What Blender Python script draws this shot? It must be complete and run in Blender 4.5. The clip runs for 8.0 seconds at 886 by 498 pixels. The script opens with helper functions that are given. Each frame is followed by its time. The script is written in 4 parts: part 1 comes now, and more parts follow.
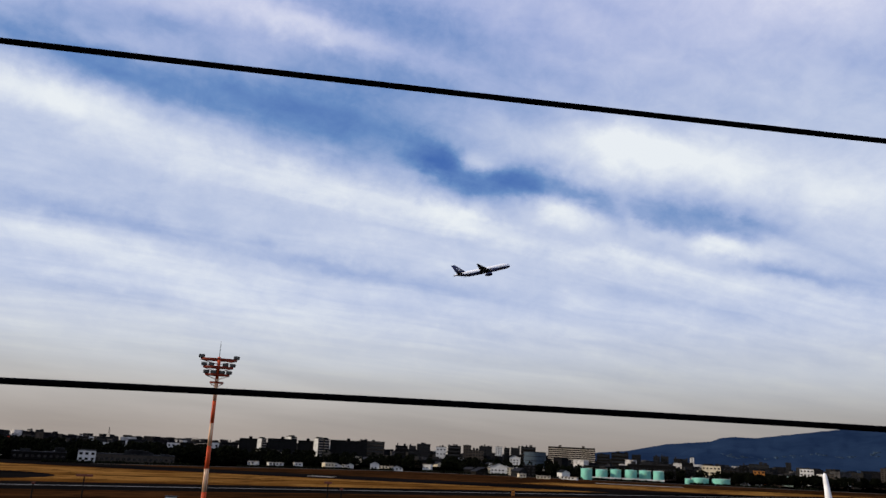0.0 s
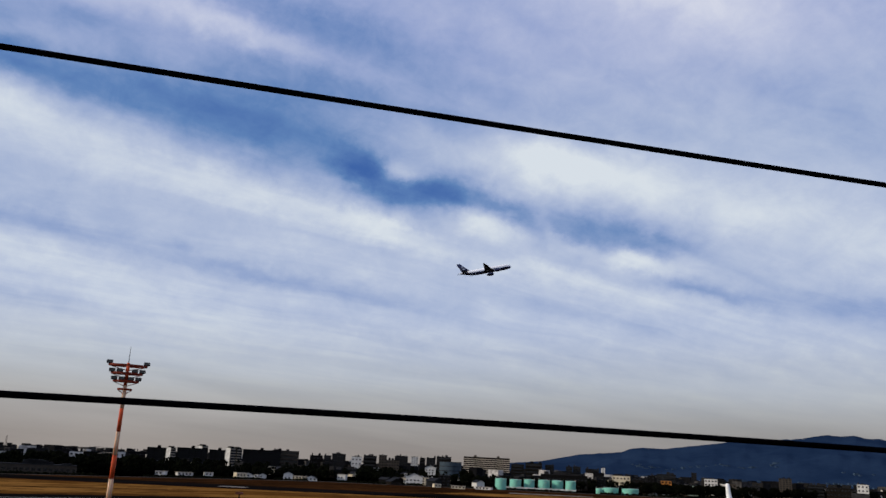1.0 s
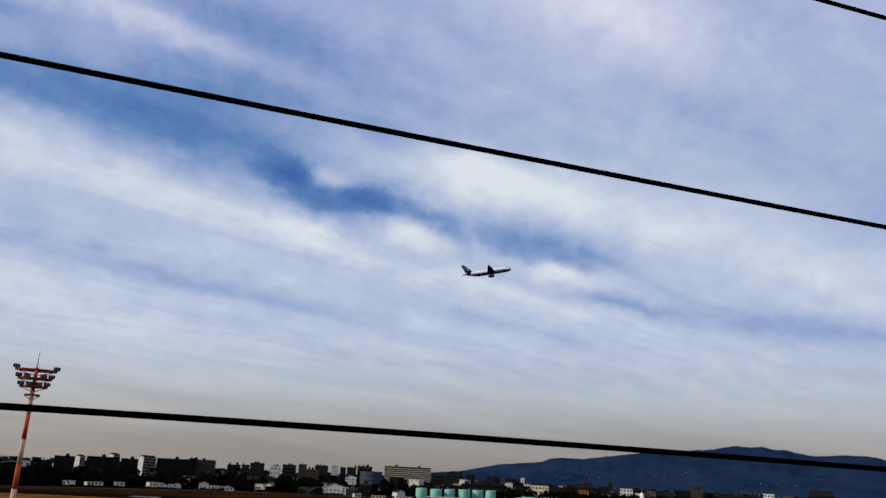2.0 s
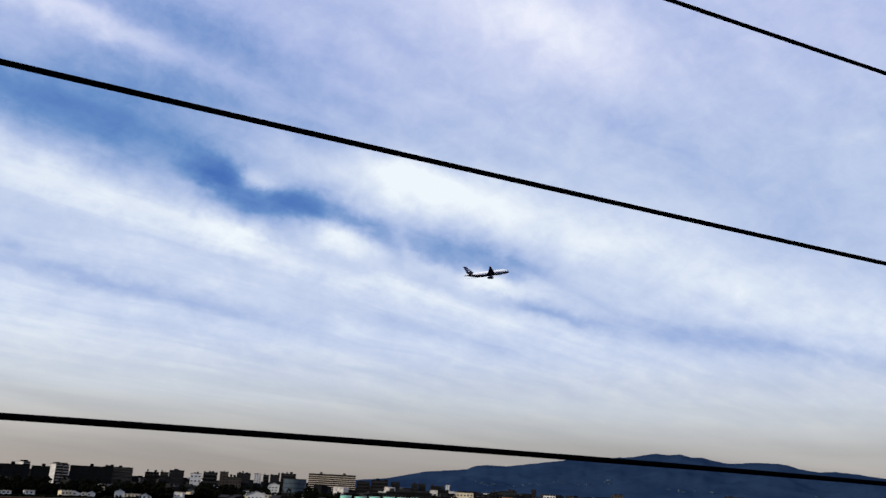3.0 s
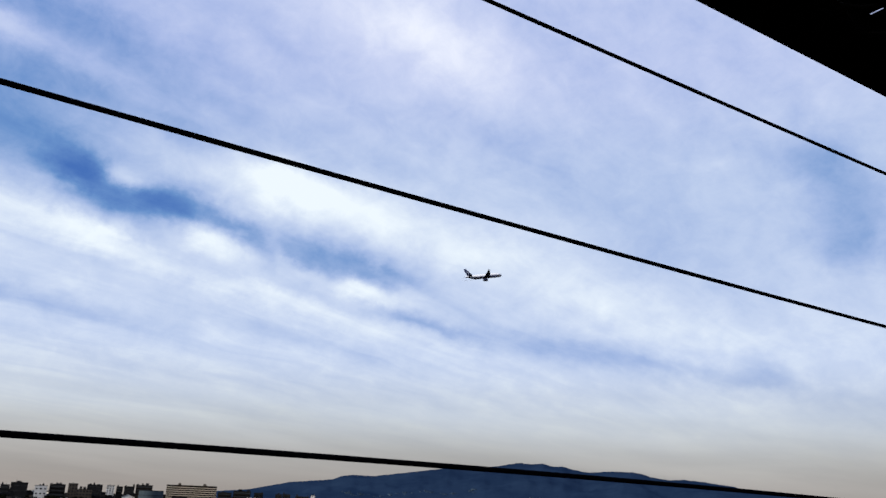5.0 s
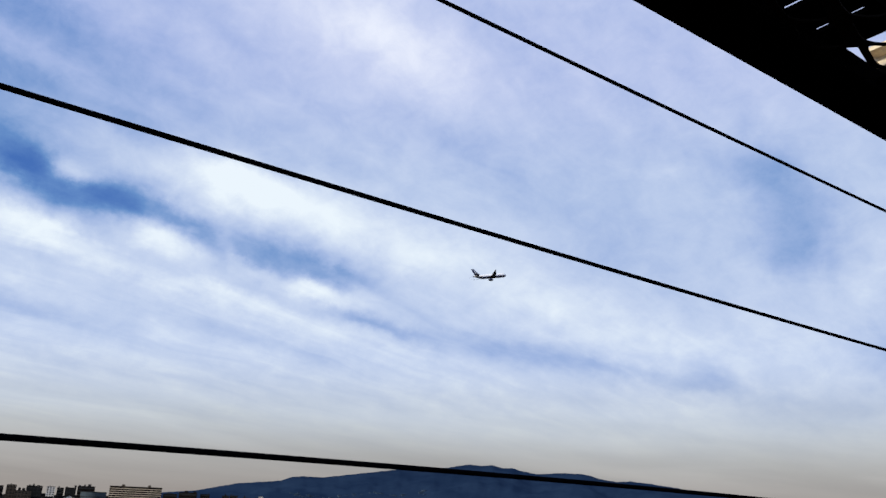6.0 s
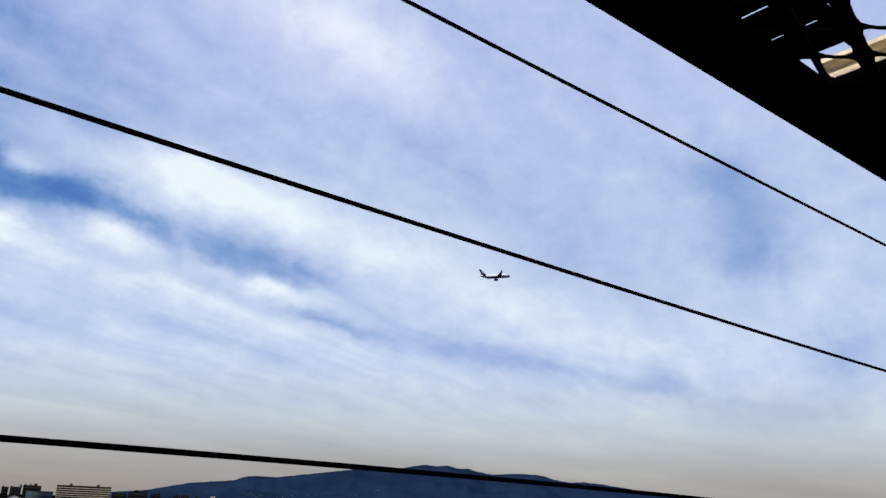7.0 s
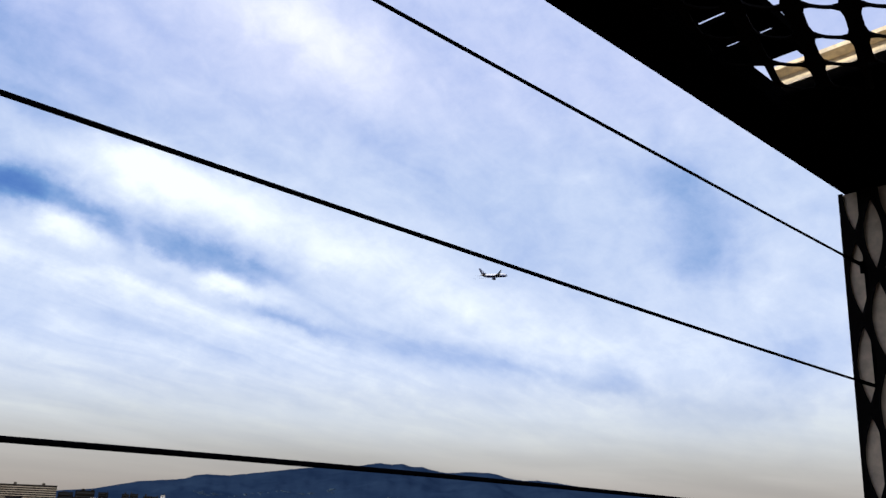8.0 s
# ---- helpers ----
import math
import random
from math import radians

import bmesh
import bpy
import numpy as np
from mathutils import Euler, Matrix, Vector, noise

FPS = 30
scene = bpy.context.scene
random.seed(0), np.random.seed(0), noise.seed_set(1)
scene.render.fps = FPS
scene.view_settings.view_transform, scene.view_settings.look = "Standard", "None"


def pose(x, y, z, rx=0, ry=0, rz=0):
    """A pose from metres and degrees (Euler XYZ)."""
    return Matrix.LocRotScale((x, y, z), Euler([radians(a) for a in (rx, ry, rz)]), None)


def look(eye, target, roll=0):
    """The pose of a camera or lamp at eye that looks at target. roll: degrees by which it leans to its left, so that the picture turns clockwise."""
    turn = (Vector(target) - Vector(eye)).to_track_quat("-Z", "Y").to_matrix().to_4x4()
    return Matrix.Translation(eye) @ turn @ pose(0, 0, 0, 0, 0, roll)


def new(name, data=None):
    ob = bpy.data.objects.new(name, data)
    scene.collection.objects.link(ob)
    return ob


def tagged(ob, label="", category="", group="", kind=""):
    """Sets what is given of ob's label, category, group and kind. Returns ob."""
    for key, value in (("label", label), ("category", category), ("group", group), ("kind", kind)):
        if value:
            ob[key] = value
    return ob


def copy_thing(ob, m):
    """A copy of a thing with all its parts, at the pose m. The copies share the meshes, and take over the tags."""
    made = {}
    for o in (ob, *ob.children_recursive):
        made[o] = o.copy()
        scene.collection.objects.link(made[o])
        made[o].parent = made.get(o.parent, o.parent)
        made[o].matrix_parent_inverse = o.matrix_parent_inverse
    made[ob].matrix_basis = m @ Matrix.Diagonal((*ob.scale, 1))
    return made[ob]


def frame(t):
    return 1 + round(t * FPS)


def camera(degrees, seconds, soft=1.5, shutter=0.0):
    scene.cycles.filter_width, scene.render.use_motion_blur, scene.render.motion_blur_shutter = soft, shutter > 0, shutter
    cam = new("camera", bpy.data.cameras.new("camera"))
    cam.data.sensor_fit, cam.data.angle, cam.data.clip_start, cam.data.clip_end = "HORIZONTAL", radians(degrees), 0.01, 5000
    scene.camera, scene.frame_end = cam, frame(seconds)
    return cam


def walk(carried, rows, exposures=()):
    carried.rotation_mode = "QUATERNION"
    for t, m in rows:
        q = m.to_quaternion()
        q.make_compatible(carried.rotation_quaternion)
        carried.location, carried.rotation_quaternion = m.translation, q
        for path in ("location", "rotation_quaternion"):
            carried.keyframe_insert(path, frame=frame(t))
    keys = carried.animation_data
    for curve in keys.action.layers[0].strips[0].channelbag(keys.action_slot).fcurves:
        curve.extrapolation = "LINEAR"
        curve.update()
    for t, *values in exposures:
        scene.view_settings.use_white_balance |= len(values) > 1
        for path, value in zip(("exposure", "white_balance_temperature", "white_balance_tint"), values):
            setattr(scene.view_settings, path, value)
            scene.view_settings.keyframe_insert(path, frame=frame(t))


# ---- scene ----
EYE_Z = 20.0  # the eye above the airfield; the deck's floor lies 1.5 m below it


def eye(x, y, z, yaw, pitch, roll):
    return pose(x, y, EYE_Z + z, 90 + pitch, 0, yaw) @ pose(0, 0, 0, 0, 0, roll)


cam = camera(57.7, 8.0, soft=1.5)
walk(cam, [
    (0, eye(-0.004, 0.037, -0.0029, 0.00, 14.00, 2.78)),
    (0.5, eye(-0.004, 0.032, -0.0022, -3.02, 14.51, 2.83)),
    (1, eye(-0.003, 0.026, -0.0006, -5.74, 14.94, 2.90)),
    (1.5, eye(-0.002, 0.019, 0.0000, -8.49, 15.42, 2.92)),
    (3, eye(-0.001, 0.010, -0.0014, -16.23, 16.58, 2.86)),
    (3.5, eye(-0.001, 0.007, -0.0015, -18.90, 16.85, 2.63)),
    (4, eye(-0.000, 0.003, -0.0026, -21.29, 17.14, 2.49)),
    (4.5, eye(-0.000, 0.000, -0.0036, -23.50, 17.43, 2.39)),
    (6, eye(0.000, -0.002, -0.0050, -28.91, 17.85, 2.25)),
    (6.5, eye(0.000, -0.003, -0.0055, -30.48, 17.95, 2.34)),
    (7, eye(0.000, -0.003, -0.0055, -31.95, 17.98, 2.33)),
    (7.5, eye(0.000, -0.001, -0.0050, -33.56, 18.02, 2.33)),
    (8, eye(-0.000, 0.000, -0.0064, -35.12, 17.99, 2.21)),
], exposures=[(0, -0.07, 6620, 12.5), (0.5, -0.18, 6500, 12.5), (1.5, -0.32, 6350, 11), (3, 0.04, 6500, 11), (3.5, 0.11, 6500, 10), (4.5, 0.10, 6450, 10), (6.5, 0.02, 6350, 10), (7.2, 0.03, 6350, 10), (7.5, 0.06, 6350, 10), (8, 0.24, 6500, 10)])

# ---------------------------------------------------------------- light
SUN_AZ, SUN_EL = -100.0, 30.0  # degrees: clockwise from +y, above the horizon


class Nodes:
    """Short hand for node trees."""

    def __init__(self, tree):
        self.t = tree
        tree.nodes.clear()

    def put(self, socket, v):
        if isinstance(v, bpy.types.NodeSocket):
            self.t.links.new(v, socket)
        elif v is not None:
            socket.default_value = v

    def node(self, kind, ins=(), **props):
        n = self.t.nodes.new(kind)
        for k, v in props.items():
            setattr(n, k, v)
        for k, v in dict(ins).items():
            self.put(n.inputs[k], v)
        return n

    def m(self, op, a, b=0.0, c=0.0):
        n = self.node("ShaderNodeMath", {0: a, 1: b, 2: c}, operation=op)
        return n.outputs[0]

    def vec(self, x, y, z):
        return self.node("ShaderNodeCombineXYZ", {0: x, 1: y, 2: z}).outputs[0]

    def mix(self, fac, a, b, blend="MIX"):
        n = self.node("ShaderNodeMixRGB", {0: fac, 1: a, 2: b}, blend_type=blend)
        return n.outputs[0]

    def noise(self, vector, scale, detail=4.0, rough=0.55, distort=0.0):
        return self.node("ShaderNodeTexNoise", {"Vector": vector, "Scale": scale, "Detail": detail,
                                                "Roughness": rough, "Distortion": distort}).outputs[0]

    def ramp(self, v, lo, hi, a=0.0, b=1.0, smooth=True):
        n = self.node("ShaderNodeMapRange", {0: v, 1: lo, 2: hi, 3: a, 4: b})
        n.interpolation_type = "SMOOTHSTEP" if smooth else "LINEAR"
        return n.outputs[0]


def lin(r, g, b):
    """A linear colour from 8-bit values."""
    f = [(c / 255 / 12.92 if c < 10 else ((c / 255 + 0.055) / 1.055) ** 2.4) for c in (r, g, b)]
    return (*f, 1.0)


def make_sky():
    world = bpy.data.worlds.new("sky")
    scene.world = world
    world.use_nodes = True
    n = Nodes(world.node_tree)
    way = n.node("ShaderNodeTexCoord").outputs["Generated"]
    sep = n.node("ShaderNodeSeparateXYZ", {0: way})
    x, y, z = sep.outputs
    az = n.m("MULTIPLY", n.m("ARCTAN2", x, y), 57.2958)
    el = n.m("MULTIPLY", n.m("ARCSINE", z), 57.2958)

    sky = n.node("ShaderNodeTexSky", sky_type="NISHITA", sun_disc=False, sun_elevation=radians(SUN_EL),
                 sun_rotation=radians(SUN_AZ), air_density=1.2, dust_density=1.0, ozone_density=3.0).outputs[0]
    blue = n.mix(1.0, sky, (0.62, 0.86, 1.55, 1), "MULTIPLY")
    blue = n.mix(0.6, blue, (0.75, 1.6, 4.4, 1))

    # cirrus drawn out along the wind, on a high level sheet that runs to the horizon
    flat = n.m("DIVIDE", 1.0, n.m("ADD", n.m("MAXIMUM", z, 0.0), 0.10))
    wx, wy = math.sin(radians(WIND_AZ)), math.cos(radians(WIND_AZ))
    px, py = n.m("MULTIPLY", x, flat), n.m("MULTIPLY", y, flat)
    along = n.m("ADD", n.m("MULTIPLY", px, wx), n.m("MULTIPLY", py, wy))
    across = n.m("SUBTRACT", n.m("MULTIPLY", px, wy), n.m("MULTIPLY", py, wx))
    sway = n.noise(n.vec(px, py, 3.0), 0.9, 3.0)
    across = n.m("ADD", across, n.m("MULTIPLY", n.m("SUBTRACT", sway, 0.5), 0.5))

    def drawn(f_along, f_across, layer, detail, rough, distort, amount):
        v = n.noise(n.vec(n.m("MULTIPLY", along, f_along), n.m("MULTIPLY", across, f_across), layer), 1.0, detail, rough, distort)
        return n.m("MULTIPLY", n.m("SUBTRACT", v, 0.5), amount)

    cover = n.m("ADD", n.m("ADD", n.ramp(el, 9.0, 20.0, COVER + 0.10, COVER), n.ramp(el, 20.0, 29.0, 0.0, -0.05)), drawn(0.35, 2.2, 0.0, 3.0, 0.5, 0.2, 0.34))
    cover = n.m("ADD", cover, drawn(1.1, 6.0, 5.0, 4.0, 0.5, 0.4, 0.26))
    cover = n.m("ADD", cover, drawn(3.5, 8.0, 12.0, 5.0, 0.55, 0.8, 0.10))
    puff = n.noise(n.vec(az, n.m("MULTIPLY", el, 1.4), 8.0), 0.36, 6.0, 0.64, 0.3)
    cover = n.m("ADD", cover, n.m("MULTIPLY", n.m("SUBTRACT", puff, 0.5), 0.30))

    # gaps and thicker places of the sheet, with soft, ragged outlines
    ragged = n.node("ShaderNodeTexNoise", {"Vector": n.vec(az, n.m("MULTIPLY", el, 1.2), 20.0), "Scale": 0.42, "Detail": 6.0, "Roughness": 0.62}).outputs["Color"]
    ragged = n.node("ShaderNodeVectorMath", {0: ragged, 1: (0.5, 0.5, 0.5)}, operation="SUBTRACT").outputs[0]
    ragged = n.node("ShaderNodeVectorMath", {0: ragged, 1: (2.8, 1.9, 0.0)}, operation="MULTIPLY").outputs[0]
    spot = n.node("ShaderNodeVectorMath", {0: n.vec(az, el, 0.0), 1: ragged}, operation="ADD").outputs[0]
    for a0, e0, wide, high, turn, amount in GAPS + BANKS + STREAKS + EAST:
        local = n.node("ShaderNodeMapping", {"Vector": spot, "Location": (a0, e0, 0), "Rotation": (0, 0, radians(turn)), "Scale": (wide, high, 1)}, vector_type="TEXTURE").outputs[0]
        r2 = n.node("ShaderNodeVectorMath", {0: local, 1: local}, operation="DOT_PRODUCT").outputs["Value"]
        cover = n.m("MULTIPLY_ADD", n.m("POWER", math.e, n.m("MULTIPLY", r2, -1.0)), amount, cover)
    ramp = n.node("ShaderNodeValToRGB", {0: cover})
    stops = ((0.0, (66, 106, 176)), (0.25, (110, 146, 200)), (0.5, (164, 181, 222)), (0.75, (201, 210, 236)), (1.0, (238, 242, 250)))
    while len(ramp.color_ramp.elements) < len(stops):
        ramp.color_ramp.elements.new(0.5)
    for k, (place, rgb) in enumerate(stops):
        ramp.color_ramp.elements[k].position, ramp.color_ramp.elements[k].color = place, lin(*rgb)
    sheet = n.mix(1.0, ramp.outputs[0], (10, 10, 10, 1), "MULTIPLY")
    thin = n.ramp(cover, 0.0, 0.45, 0.35, 0.0)
    sheet = n.mix(thin, sheet, blue)

    # the middle of the sheet is clearer and greener than its upper edge
    sheet = n.mix(1.0, sheet, n.mix(n.ramp(el, 21.0, 31.0), (0.965, 1.012, 0.992, 1), (0.995, 0.992, 1.015, 1)), "MULTIPLY")
    haze = n.mix(n.ramp(el, 0.0, 3.2), lin(161, 152, 143), lin(178, 175, 170))
    haze = n.mix(n.ramp(el, 2.0, 6.5), haze, lin(203, 208, 207))
    bands = n.noise(n.vec(n.m("MULTIPLY", az, 0.05), n.m("ADD", n.m("MULTIPLY", el, 0.42), n.m("MULTIPLY", az, 0.03)), 2.0), 1.0, 5.0, 0.5, 0.3)
    k = n.ramp(bands, 0.3, 0.7, 9.1, 10.9)
    k = n.m("MULTIPLY", k, n.m("MULTIPLY", n.ramp(az, -25.0, 24.0, 1.03, 0.86), n.ramp(az, 28.0, 46.0, 1.0, 1.07)))
    haze = n.mix(1.0, haze, n.vec(k, k, k), "MULTIPLY")
    low = n.ramp(el, 2.5, 10.5, 0.95, 0.0)
    colour = n.mix(low, sheet, haze)
    bg = n.node("ShaderNodeBackground", {"Color": colour, "Strength": 0.1})
    n.node("ShaderNodeOutputWorld", {0: bg.outputs[0]})


COVER = 0.655
WIND_AZ = 62.0  # the streaks run towards this point of the horizon
# azimuth, height, half length and half width in degrees, slope, and how much the sheet thins or thickens
GAPS = (
    (-0.3, 20.2, 2.5, 1.37, -16, -0.46),
    (4.9, 18.8, 3.6, 1.61, -4, -0.56),
    (-7.5, 22.3, 9.6, 2.82, -13, -0.34),
    (-17.5, 22.6, 10.9, 2.42, -7, -0.28),
    (-27.1, 23.5, 6.6, 1.61, -4, -0.24),
    (-4.3, 26.3, 11.1, 2.82, -8, -0.29),
    (16.5, 16.3, 6.6, 1.45, -10, -0.4),
    (10.1, 18.1, 2.5, 0.73, -20, -0.22),
    (7.1, 23.2, 3.4, 1.21, -28, -0.15),
    (-5.5, 30.0, 9.6, 1.61, -7, -0.18),
    (-29.9, 25.5, 6.8, 1.61, 10, -0.18),
    (21.7, 15.4, 4.0, 0.81, -15, -0.14),
    (-21.3, 27.0, 4.6, 0.81, -2, -0.14),
    (13.3, 16.5, 1.6, 0.56, -60, 0.16),
    (14.9, 15.5, 1.6, 0.48, -26, 0.18),
)
BANKS = (
    (-29.2, 21.4, 6.3, 1.45, -4, 0.3),
    (-19.0, 19.3, 9.8, 1.85, -8, 0.22),
    (-7.1, 17.4, 7.0, 1.45, -9, 0.24),
    (0.1, 16.5, 3.8, 1.13, -15, 0.26),
    (14.2, 20.8, 8.1, 1.85, -8, 0.36),
    (24.4, 18.6, 8.2, 2.42, -15, 0.18),
    (2.3, 20.2, 1.6, 0.73, -7, 0.42),
    (8.2, 16.9, 3.1, 0.97, -11, 0.4),
    (19.6, 14.2, 2.8, 0.89, -10, 0.26),
    (12.5, 13.7, 12.9, 0.89, -11, 0.2),
    (-12.0, 28.7, 8.4, 1.05, -8, 0.34),
    (-26.3, 25.3, 5.3, 0.60, -0, 0.12),
    (12.1, 21.8, 4.9, 1.05, -11, 0.12),
    (-13.5, 8.9, 9.9, 1.61, -5, 0.1),
    (27.4, 17.2, 3.0, 1.21, -5, 0.12),
    (-22.8, 11.6, 9.1, 0.89, -6, 0.14),
)
STREAKS = (
    (-18.2, 13.3, 11.2, 0.69, -7, -0.14),
    (-27.3, 14.0, 6.0, 0.73, -3, -0.14),
    (-0.9, 11.6, 6.1, 0.69, -7, -0.15),
    (-8.3, 12.3, 4.8, 0.56, -11, -0.14),
    (17.8, 10.2, 11.7, 0.65, -10, -0.12),
    (24.7, 12.1, 3.8, 0.48, -17, -0.18),
    (-22.4, 9.0, 6.3, 0.56, -4, -0.14),
    (5.0, 8.2, 10.3, 0.56, -7, -0.12),
    (21.8, 12.8, 9.0, 0.65, -12, -0.12),
    (37.5, 10.3, 11.9, 1.21, -12, -0.1),
    (8.6, 26.1, 12.5, 1.53, -15, -0.06),
    (-3.3, 27.2, 8.4, 0.73, -11, 0.08),
    (30.1, 24.6, 10.8, 2.42, -31, -0.1),
    (47.4, 9.4, 2.2, 0.81, -25, -0.14),
)
EAST = (
    (24.8, 32.3, 8.8, 2.42, -25, 0.12),
    (45.3, 22.9, 1.4, 0.65, 1, 0.1),
    (53.0, 21.1, 3.2, 2.50, -23, -0.26),
    (53.5, 16.7, 2.3, 1.45, -23, -0.2),
    (59.0, 10.1, 2.5, 2.42, 19, -0.28),
    (57.6, 15.7, 1.4, 3.63, -4, 0.08),
    (34.8, 10.6, 7.3, 0.81, -9, -0.13),
    (46.4, 8.6, 5.0, 0.60, -11, -0.16),
    (54.9, 6.3, 3.9, 1.37, 0, -0.2),
    (23.4, 31.7, 10.2, 3.23, -19, 0.2),
    (23.1, 11.9, 10.2, 0.65, -13, -0.09),
    (20.8, 14.6, 3.9, 0.73, -8, 0.18),
    (39.3, 13.3, 11.3, 2.02, -12, 0.1),
    (58.7, 26.0, 5.0, 2.42, -41, 0.06),
    (50.5, 23.4, 3.9, 1.37, -15, -0.1),
    (55.2, 18.3, 2.6, 1.81, -34, -0.14),
)
make_sky()
sun = new("sun", bpy.data.lights.new("sun", "SUN"))
sun.data.energy, sun.data.angle, sun.data.color = 4.0, radians(0.6), (1.0, 0.88, 0.70)
sun_way = Vector((math.sin(radians(SUN_AZ)) * math.cos(radians(SUN_EL)),
                  math.cos(radians(SUN_AZ)) * math.cos(radians(SUN_EL)), math.sin(radians(SUN_EL))))
sun.matrix_world = look((0, 0, 60), Vector((0, 0, 60)) - sun_way)


# ---------------------------------------------------------------- materials
def material(name, colour, rough=0.8, metal=0.0, grain=2.0, spread=0.25, stain=0.15, bump=0.0, per_thing=0.0, gloss=0.5):
    """Paint or mineral: base colour with fine grain, larger stains and some relief, at grain cells a metre."""
    mat = bpy.data.materials.new(name)
    mat.use_nodes = True
    n = Nodes(mat.node_tree)
    pos = n.node("ShaderNodeTexCoord").outputs["Object"]
    fine = n.noise(pos, grain * 6, 5.0, 0.6)
    broad = n.noise(pos, grain * 0.35, 4.0, 0.6, 0.5)
    k = n.m("ADD", n.ramp(fine, 0.25, 0.75, 1 - spread, 1 + spread), n.ramp(broad, 0.35, 0.75, stain, -stain))
    if per_thing:
        rnd = n.node("ShaderNodeObjectInfo").outputs["Random"]
        k = n.m("MULTIPLY", k, n.ramp(rnd, 0, 1, 1 - per_thing, 1 + per_thing, False))
    col = n.mix(1.0, (*colour, 1), n.vec(k, k, k), "MULTIPLY")
    ins = {"Base Color": col, "Roughness": n.ramp(fine, 0.2, 0.8, max(rough - 0.1, 0.03), min(rough + 0.1, 1.0)), "Metallic": metal, "Specular IOR Level": gloss}
    if bump:
        ins["Normal"] = n.node("ShaderNodeBump", {"Height": fine, "Strength": bump, "Distance": 0.01}).outputs[0]
    bsdf = n.node("ShaderNodeBsdfPrincipled", ins)
    n.node("ShaderNodeOutputMaterial", {0: bsdf.outputs[0]})
    return mat


def field_material(name, a, b, c, turn, scale=0.02, stretch=9.0):
    """Mown dry grass or asphalt: three tones in drawn-out patches along the runway, with fine tufts."""
    mat = bpy.data.materials.new(name)
    mat.use_nodes = True
    n = Nodes(mat.node_tree)
    pos = n.node("ShaderNodeNewGeometry").outputs["Position"]
    pos = n.node("ShaderNodeMapping", {"Vector": pos, "Rotation": (0, 0, radians(-turn))}).outputs[0]
    pos = n.node("ShaderNodeMapping", {"Vector": pos, "Scale": (1 / stretch, 1, 1)}).outputs[0]
    big = n.noise(pos, scale, 4.0, 0.6, 0.6)
    mid = n.noise(pos, scale * 5, 5.0, 0.65, 0.3)
    worn = n.noise(pos, scale * 2.2, 6.0, 0.7, 0.8)
    tuft = n.noise(n.node("ShaderNodeNewGeometry").outputs["Position"], 3.0, 3.0, 0.6)
    col = n.mix(n.ramp(big, 0.40, 0.60), (*a, 1), (*b, 1))
    col = n.mix(n.ramp(mid, 0.48, 0.66), col, (*c, 1))
    col = n.mix(n.ramp(worn, 0.55, 0.72, 0.0, 0.85), col, (*[v * 0.45 for v in c], 1))
    col = n.mix(n.ramp(tuft, 0.3, 0.7, 0.0, 0.35), col, (*[v * 0.5 for v in c], 1))
    bump = n.node("ShaderNodeBump", {"Height": tuft, "Strength": 0.5, "Distance": 0.05}).outputs[0]
    bsdf = n.node("ShaderNodeBsdfPrincipled", {"Base Color": col, "Roughness": 0.95, "Normal": bump, "Specular IOR Level": 0.0})
    n.node("ShaderNodeOutputMaterial", {0: bsdf.outputs[0]})
    return mat


def glass(name, colour, rough=0.08):
    mat = bpy.data.materials.new(name)
    mat.use_nodes = True
    n = Nodes(mat.node_tree)
    rnd = n.node("ShaderNodeObjectInfo").outputs["Random"]
    k = n.ramp(rnd, 0, 1, 0.5, 1.5, False)
    col = n.mix(1.0, (*colour, 1), n.vec(k, k, k), "MULTIPLY")
    bsdf = n.node("ShaderNodeBsdfPrincipled", {"Base Color": col, "Roughness": rough, "Specular IOR Level": 0.5})
    n.node("ShaderNodeOutputMaterial", {0: bsdf.outputs[0]})
    return mat


RUN = 30.7  # the runway's direction, degrees from +x
WALL = {
    "white": material("white_render", (0.50, 0.49, 0.46), gloss=0.06, grain=0.5),
    "cream": material("cream_render", (0.52, 0.45, 0.32), gloss=0.06, grain=0.5),
    # The next four are darkened: the fronts' shade is in the wall colour.
    "beige": material("beige_render_shaded", (0.045, 0.037, 0.029), gloss=0.06, grain=0.5),
    "brown": material("brown_tile_shaded", (0.008, 0.006, 0.0045), gloss=0.06, grain=0.5),
    "grey": material("grey_concrete_shaded", (0.012, 0.012, 0.0125), gloss=0.06, grain=0.5),
    "dark": material("dark_concrete_shaded", (0.004, 0.0036, 0.0036), gloss=0.06, grain=0.5),
    "red": material("red_paint", (0.45, 0.05, 0.03), gloss=0.06, grain=0.5),
    "orange": material("orange_render", (0.28, 0.11, 0.025), gloss=0.06, grain=0.5),
    "mint": material("mint_render", (0.18, 0.24, 0.21), gloss=0.06, grain=0.5),
    "pale": material("pale_parapet", (0.30, 0.26, 0.21), gloss=0.06, grain=0.5),
    "balcony": material("pale_balcony_front", (0.52, 0.45, 0.35), gloss=0.06, grain=0.5),
    # Blue distance haze is mixed into these pale walls.
    "haze": material("far_walls_hazed", (0.034, 0.056, 0.088), gloss=0.0, grain=0.05),
    "glass": material("blue_glass_front", (0.045, 0.062, 0.078), 0.2, gloss=0.06, grain=0.5),
}
# Near black: holds the shade of balcony recesses and stair tower fronts.
M_FRONT_SHADE = material("front_shade_black", (0.004, 0.004, 0.0045), 0.6, gloss=0.2, grain=0.5)
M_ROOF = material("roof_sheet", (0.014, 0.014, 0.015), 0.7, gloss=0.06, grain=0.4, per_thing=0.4)
